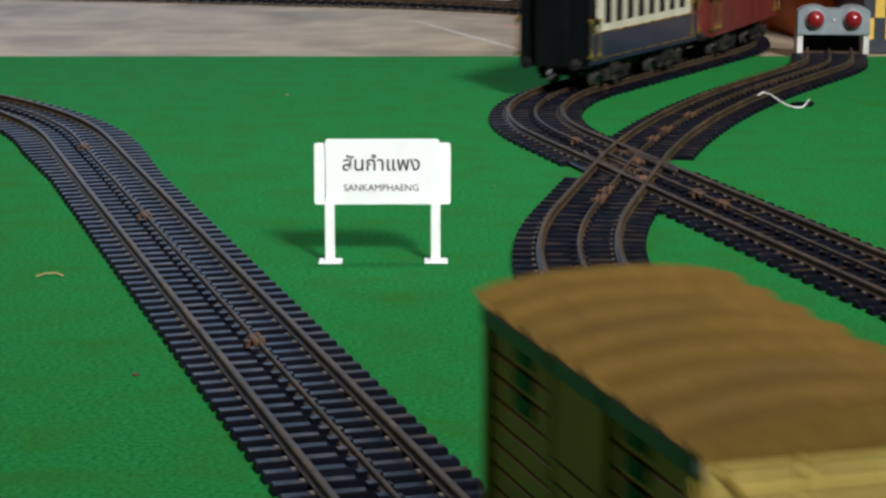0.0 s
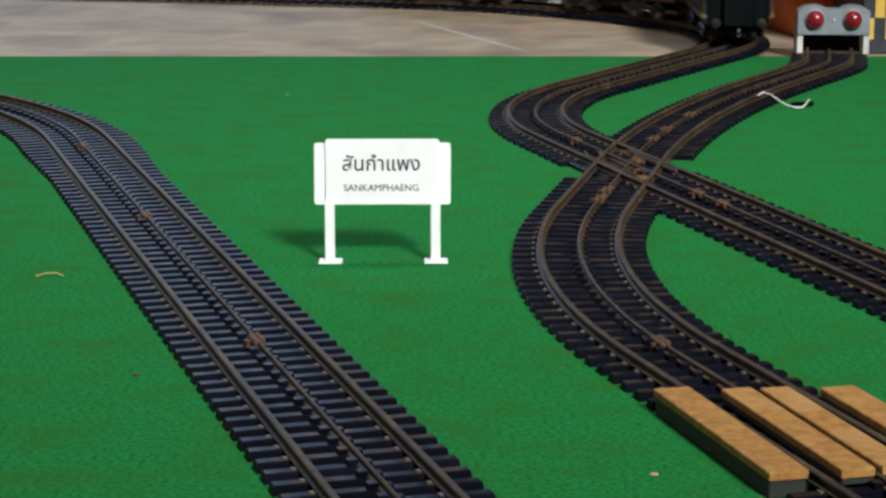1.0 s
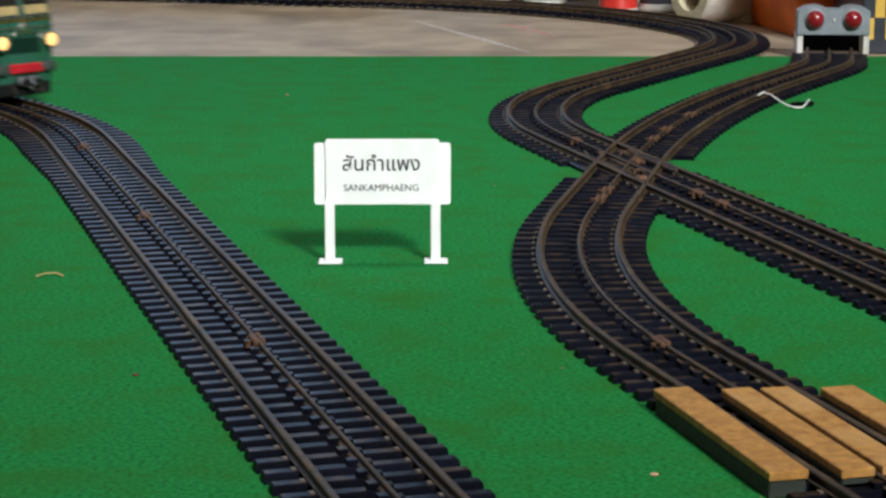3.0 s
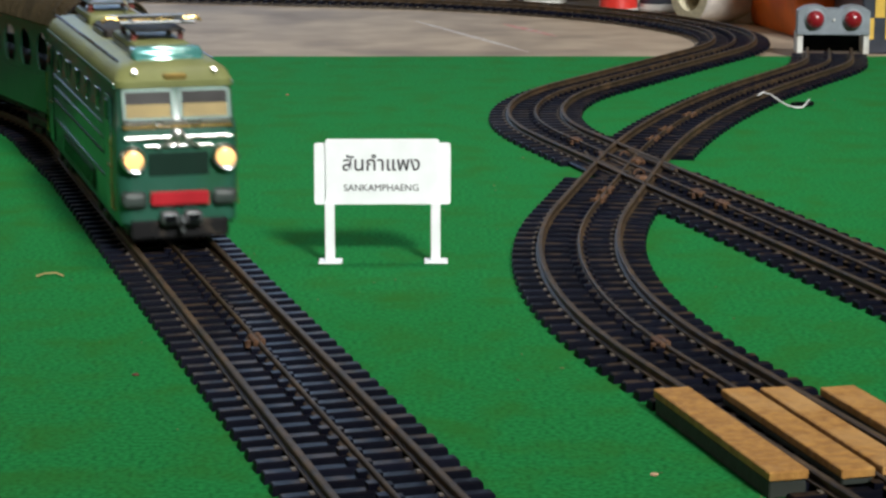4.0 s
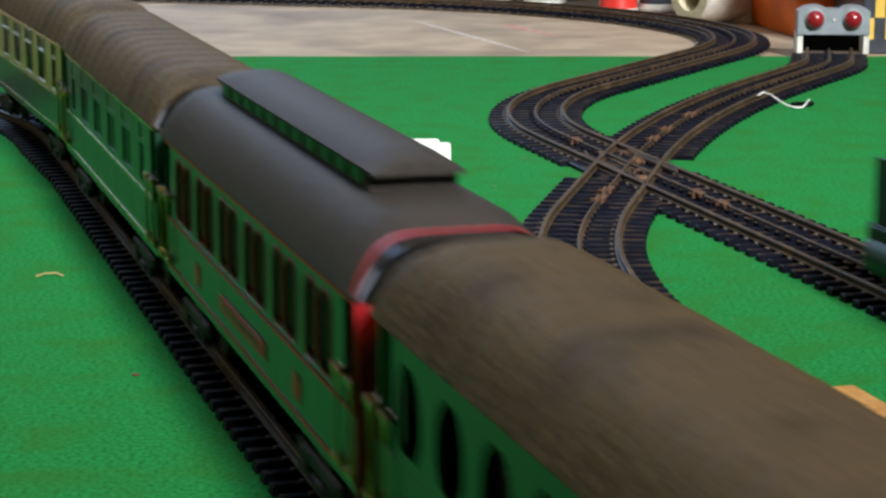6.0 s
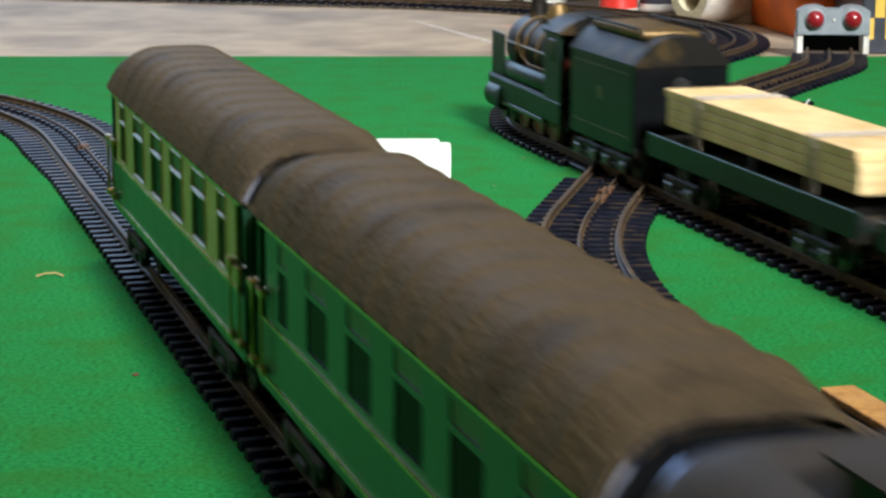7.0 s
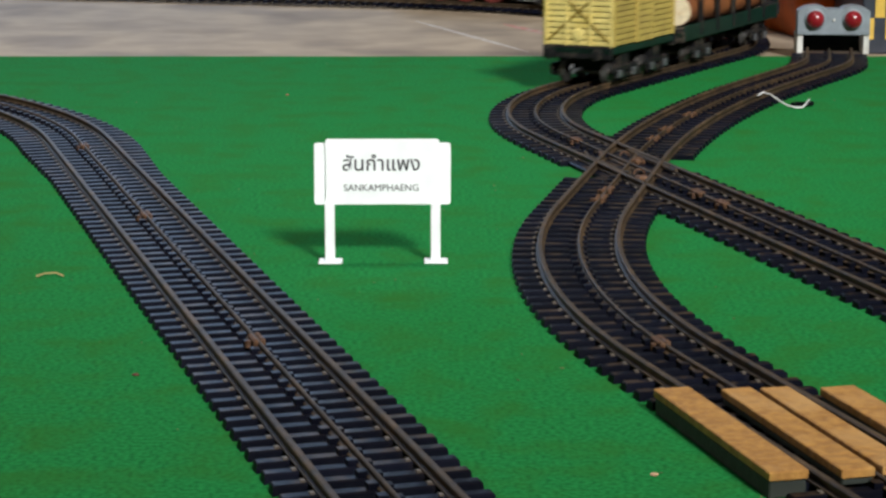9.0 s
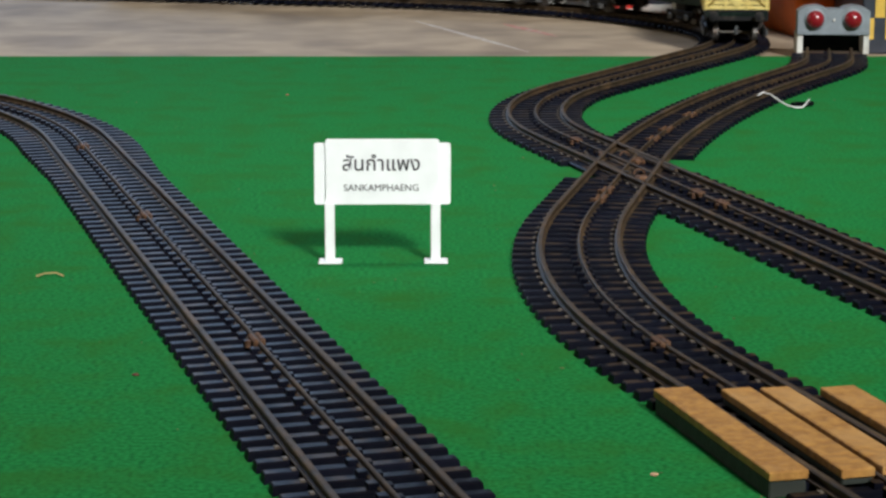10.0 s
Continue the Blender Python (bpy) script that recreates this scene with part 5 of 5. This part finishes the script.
def buffer_stop():
    t = thing("buffer_stop", "grey toy buffer stop with two red lamp domes", "buffer stop", m=pose(0.3013, 1.700, 0, 0, 0, -4) @ Matrix.Scale(0.905, 4))
    out = [(-0.0305, 0.0170), (0.0305, 0.0170), (0.0305, 0.0370), (0.0270, 0.0390), (0.0230, 0.0408), (0.0160, 0.0418), (0.0090, 0.0405), (0.0060, 0.0385), (-0.0060, 0.0385), (-0.0090, 0.0405), (-0.0160, 0.0418), (-0.0230, 0.0408), (-0.0270, 0.0390), (-0.0305, 0.0370)]
    part("head", plate(bmesh.new(), out, 0.0, 0.020), GREYP, t)
    for sx in (-1, 1):
        part("leg", box(bmesh.new(), min(sx * 0.0255, sx * 0.0305), max(sx * 0.0255, sx * 0.0305), 0.002, 0.034, 0.0, 0.0175, 0.0006, 1), PALEP, t, "pale grey leg")
        m = Matrix.Translation((sx * 0.0160, 0.0, 0.0300)) @ Matrix.Rotation(radians(90), 4, "X")
        c = part("lamp_collar", lathe(bmesh.new(), [(0.0090, 0.0), (0.0090, 0.0012), (0.0078, 0.0018)], m, 24), GREYP, t)
        part("lamp_dome", lathe(bmesh.new(), [(0.0078, 0.0010), (0.0074, 0.0036), (0.0058, 0.0062), (0.0034, 0.0078), (0.0005, 0.0083)], m, 24), REDLAMP, c, "red lamp dome", smooth=True)
    # added black sheet, standing in for the shade of the opening below the head
    part("back_plate", box(bmesh.new(), -0.0258, 0.0258, 0.030, 0.033, 0.0, 0.0175), BLACK, t)
    part("rivet", lathe(bmesh.new(), [(0.0012, 0), (0.0010, 0.0008), (0.0003, 0.001)], Matrix.Translation((0, 0, 0.0295)) @ Matrix.Rotation(radians(90), 4, "X"), 12), PALEP, t)


def can(name, label, x, y, r, h, mat, band=None, z_band=(0.3, 0.7)):
    t = thing(name, label, "tin can", m=pose(x, y, -0.003))
    part("body", lathe(bmesh.new(), [(r * 0.9, 0.0), (r, 0.001), (r * 1.02, 0.003), (r * 0.985, 0.005), (r * 0.985, h - 0.005), (r * 1.02, h - 0.003), (r, h), (r * 0.92, h - 0.001), (0.002, h - 0.002)], n=36), mat, t, smooth=True)
    part("rim", lathe(bmesh.new(), [(r * 1.0, 0.0012), (r * 1.035, 0.002), (r * 1.035, 0.0042), (r, 0.005)], n=36), PALEP, t, "pale bottom rim", smooth=True)
    if band:
        part("label_band", lathe(bmesh.new(), [(r * 0.99, h * z_band[0]), (r * 1.0, h * z_band[0]), (r * 1.0, h * z_band[1]), (r * 0.99, h * z_band[1])], n=36), band, t, "printed label band")


def far_things():
    can("spray_can", "red tin can standing on concrete", 0.1665, 2.100, 0.0185, 0.13, CANRED)
    can("paint_tin", "silver tin with a dark label on concrete", 0.2050, 2.105, 0.0178, 0.11, PALEP, SLATE, (0.08, 0.75))
    can("storage_tin", "dark grey tin on concrete", 0.102, 2.20, 0.021, 0.14, SLATE, PALEP, (0.05, 0.12))
    can("storage_tin", "pale tin on concrete", 0.048, 2.25, 0.026, 0.14, PALEP, SLATE, (0.10, 0.30))
    can("storage_tin", "brown tin on concrete", 0.132, 2.26, 0.019, 0.14, CARD)
    # paper roll on its side
    t = thing("paper_roll", "partly used white paper roll lying on concrete", "paper roll", m=Matrix.Translation((0.2205, 1.985, 0.0285)) @ Matrix.Rotation(radians(28), 4, "Z") @ Matrix.Rotation(radians(90), 4, "Y"))
    bm = bmesh.new()
    n, ro, ri, L = 40, 0.0315, 0.0200, 0.075
    rings = [[bm.verts.new((r * math.cos(2 * math.pi * i / n), r * math.sin(2 * math.pi * i / n), z)) for i in range(n)] for r, z in ((ri, 0.0), (ro - 0.001, 0.0), (ro, 0.001), (ro, L), (ri, L))]
    for k in range(5):
        a, b = rings[k], rings[(k + 1) % 5]
        for i in range(n):
            f = bm.faces.new((a[i], a[(i + 1) % n], b[(i + 1) % n], b[i]))
            f.material_index = 1 if k in (0, 4) else 0
    part("roll", bm, [PAPER, PAPER_END], t, smooth=True)
    # white cup
    t = thing("plastic_cup", "white plastic cup upside down on concrete", "cup", m=pose(0.277, 2.01, -0.003) @ Matrix.Scale(0.88, 4))
    part("cup", lathe(bmesh.new(), [(0.026, 0.0), (0.0265, 0.002), (0.025, 0.004), (0.0185, 0.07), (0.017, 0.0715), (0.001, 0.0715)], n=32), material("white_plastic", (0.62, 0.62, 0.64), 0.35, scale=60), t, smooth=True)
    # orange tub
    t = thing("storage_tub", "orange plastic storage tub standing on concrete", "storage tub", m=pose(0.303, 1.845, -0.003, 0, 0, 9))

    def ring(z, gx, r):
        return [Vector((p[0], p[1], z)) for p in rounded(-gx, 0.15 + gx, -gx, 0.16 + gx, r, 5)]
    part("tub", loft(bmesh.new(), [ring(0.0, 0.0, 0.018), ring(0.003, 0.002, 0.019), ring(0.034, 0.006, 0.021), ring(0.035, 0.014, 0.026), ring(0.042, 0.015, 0.026), ring(0.043, 0.010, 0.024), ring(0.12, 0.018, 0.03), ring(0.125, 0.022, 0.03), ring(0.125, 0.016, 0.028), ring(0.118, 0.012, 0.028)]), ORANGE, t, smooth=True)
    # black and yellow checked box
    t = thing("checked_box", "black box with yellow checks on its sides", "box", m=pose(0.3290, 1.730, -0.003, 0, 0, 2) @ Matrix.Scale(0.9, 4))
    part("carcass", box(bmesh.new(), 0.0, 0.12, 0.0, 0.12, 0.0, 0.14, 0.002, 2), SLATE, t)
    for i in range(12):
        for k in range(5):
            if (i + k) % 2 == 0:
                part("check", box(bmesh.new(), 0.0012 + i * 0.0095, 0.0012 + i * 0.0095 + 0.0090, -0.0006, 0.0004, 0.013 + k * 0.019, 0.013 + k * 0.019 + 0.0185, 0.0002, 1), YELLOW, t)
    # red chalk smear and pale scratch on the floor
    for name, label, a, b, w, col in (("chalk_mark", "faded red chalk smear on concrete", (0.054, 1.985), (0.097, 1.870), 0.012, (0.46, 0.16, 0.13)), ("floor_scratch", "pale scratch on concrete", (-0.026, 2.015), (0.068, 1.745), 0.010, (0.50, 0.46, 0.41))):
        bm = bmesh.new()
        d = Vector((b[0] - a[0], b[1] - a[1], 0))
        nn = Vector((-d.y, d.x, 0)).normalized()
        rnd = random.Random(len(name))
        up, dn = [], []
        for k in range(15):
            u = k / 14
            c = Vector((a[0], a[1], -0.0028)) + d * u
            ww = w * 0.5 * math.sin(math.pi * (0.06 + 0.88 * u)) * rnd.uniform(0.6, 1.1)
            up.append(bm.verts.new(c + nn * ww))
            dn.append(bm.verts.new(c - nn * ww))
        for k in range(14):
            bm.faces.new((dn[k], dn[k + 1], up[k + 1], up[k]))
        tagged(part(name, bm, material(name, col, 0.8, colour2=(0.38, 0.30, 0.25), scale=120)), label, "floor mark", kind="structure")


def litter():
    WIRE = material("white_wire", (0.72, 0.72, 0.72), 0.4, scale=90)
    t = thing("cable_end", "short bent white wire lying on felt", "wire")
    pts = [(0.2005, 1.396, 0.0068), (0.2050, 1.402, 0.0080), (0.2090, 1.398, 0.0070), (0.2128, 1.386, 0.0046), (0.2170, 1.379, 0.0025), (0.2215, 1.376, 0.0016), (0.2262, 1.377, 0.0016), (0.2300, 1.387, 0.0026), (0.2335, 1.397, 0.0040)]
    part("wire", tube(bmesh.new(), pts, 0.00055, 8), WIRE, t, smooth=True)
    part("cable_tail", tube(bmesh.new(), [(0.2210, 1.386, 0.0018), (0.2250, 1.392, 0.0018), (0.2300, 1.390, 0.0018), (0.2350, 1.393, 0.002)], 0.0016, 8), BLACK, t, "black sleeve")
    t = thing("straw_bit", "thin dry straw lying on felt", "litter")
    part("straw", tube(bmesh.new(), [(-0.1633, 0.866, 0.0006), (-0.1605, 0.869, 0.0012), (-0.1560, 0.870, 0.0012), (-0.1526, 0.867, 0.0006)], 0.00035, 5), material("straw", (0.45, 0.33, 0.14), 0.7, scale=200), t)
    # crumbs and fluff on the felt
    rnd = random.Random(21)
    bm = bmesh.new()
    for _ in range(150):
        y = 0.5 + 1.17 * rnd.random()
        x = rnd.uniform(-0.24, 0.24) * y
        r = rnd.uniform(0.00018, 0.00042)
        m = Matrix.LocRotScale((x, y, r * 0.4), Euler((0, 0, rnd.uniform(0, 3))), (r * rnd.uniform(1, 2.6), r, r * 0.6))
        bmesh.ops.create_icosphere(bm, subdivisions=1, radius=1.0, matrix=m)
    tagged(part("crumbs", bm, material("crumbs", (0.12, 0.14, 0.05), 0.9, scale=300)), "tiny crumbs and fluff scattered on the felt", "litter", kind="stuff")
    for x, y, c in ((-0.102, 0.709, (0.10, 0.035, 0.02)), (0.0595, 0.5966, (0.55, 0.36, 0.22)), (-0.103, 1.45, (0.3, 0.1, 0.06))):
        t = thing("crumb", "small brownish crumb lying on felt", "litter", group="crumbs")
        bm = bmesh.new()
        bmesh.ops.create_icosphere(bm, subdivisions=2, radius=1.0, matrix=Matrix.LocRotScale((x, y, 0.0004), None, (0.0013, 0.0009, 0.0005)))
        part("grain", bm, material("crumb_%d" % round(x * 1000), c, 0.8, scale=300), t)


def window():
    t = tagged(new("window_1"), "window in the far wall", "window", kind="structure")
    t.matrix_basis = pose(-0.9, 4.27, 1.15)
    f = bmesh.new()
    for q in ((-0.80, -0.75, -0.70, 0.70), (0.75, 0.80, -0.70, 0.70), (-0.75, 0.75, -0.70, -0.65), (-0.75, 0.75, 0.65, 0.70), (-0.02, 0.02, -0.65, 0.65)):
        box(f, q[0], q[1], -0.03, 0.03, q[2], q[3])
    part("window_frame", f, PALEP, t)


buffer_stop()
far_things()
litter()
window()


# ---- what moves ----
def lerp(table, t):
    """Way along a line at t, between rows of (seconds, metres), going on at the end speeds."""
    rows = table
    i = 0
    while i < len(rows) - 2 and t > rows[i + 1][0]:
        i += 1
    (t0, a), (t1, b) = rows[i], rows[i + 1]
    return a + (b - a) * (t - t0) / (t1 - t0)


def run(vehicle, line, table, back, axle, sense, play):
    """Keys a vehicle whose middle is `back` metres behind its train's front; axle: half its wheelbase; sense: +1 along the line, -1 against it; play: how far it sits to one side."""
    rows = []
    for k in range(0, 51):
        t = k * 0.2
        s = lerp(table, t) - sense * back
        p, q = line.place(s - sense * axle, play), line.place(s + sense * axle, play)
        d = q - p
        rows.append((t, Matrix.Translation(((p.x + q.x) / 2, (p.y + q.y) / 2, RAIL_TOP)) @ Matrix.Rotation(math.atan2(d.y, d.x), 4, "Z")))
    walk(vehicle, rows)


def motions():
    for vehicle, line, table, back, axle, sense in trains:
        run(vehicle, line, table, back, axle, sense, 0.0014 if line is LEFT else 0.0)


lay_sleepers()
motions()
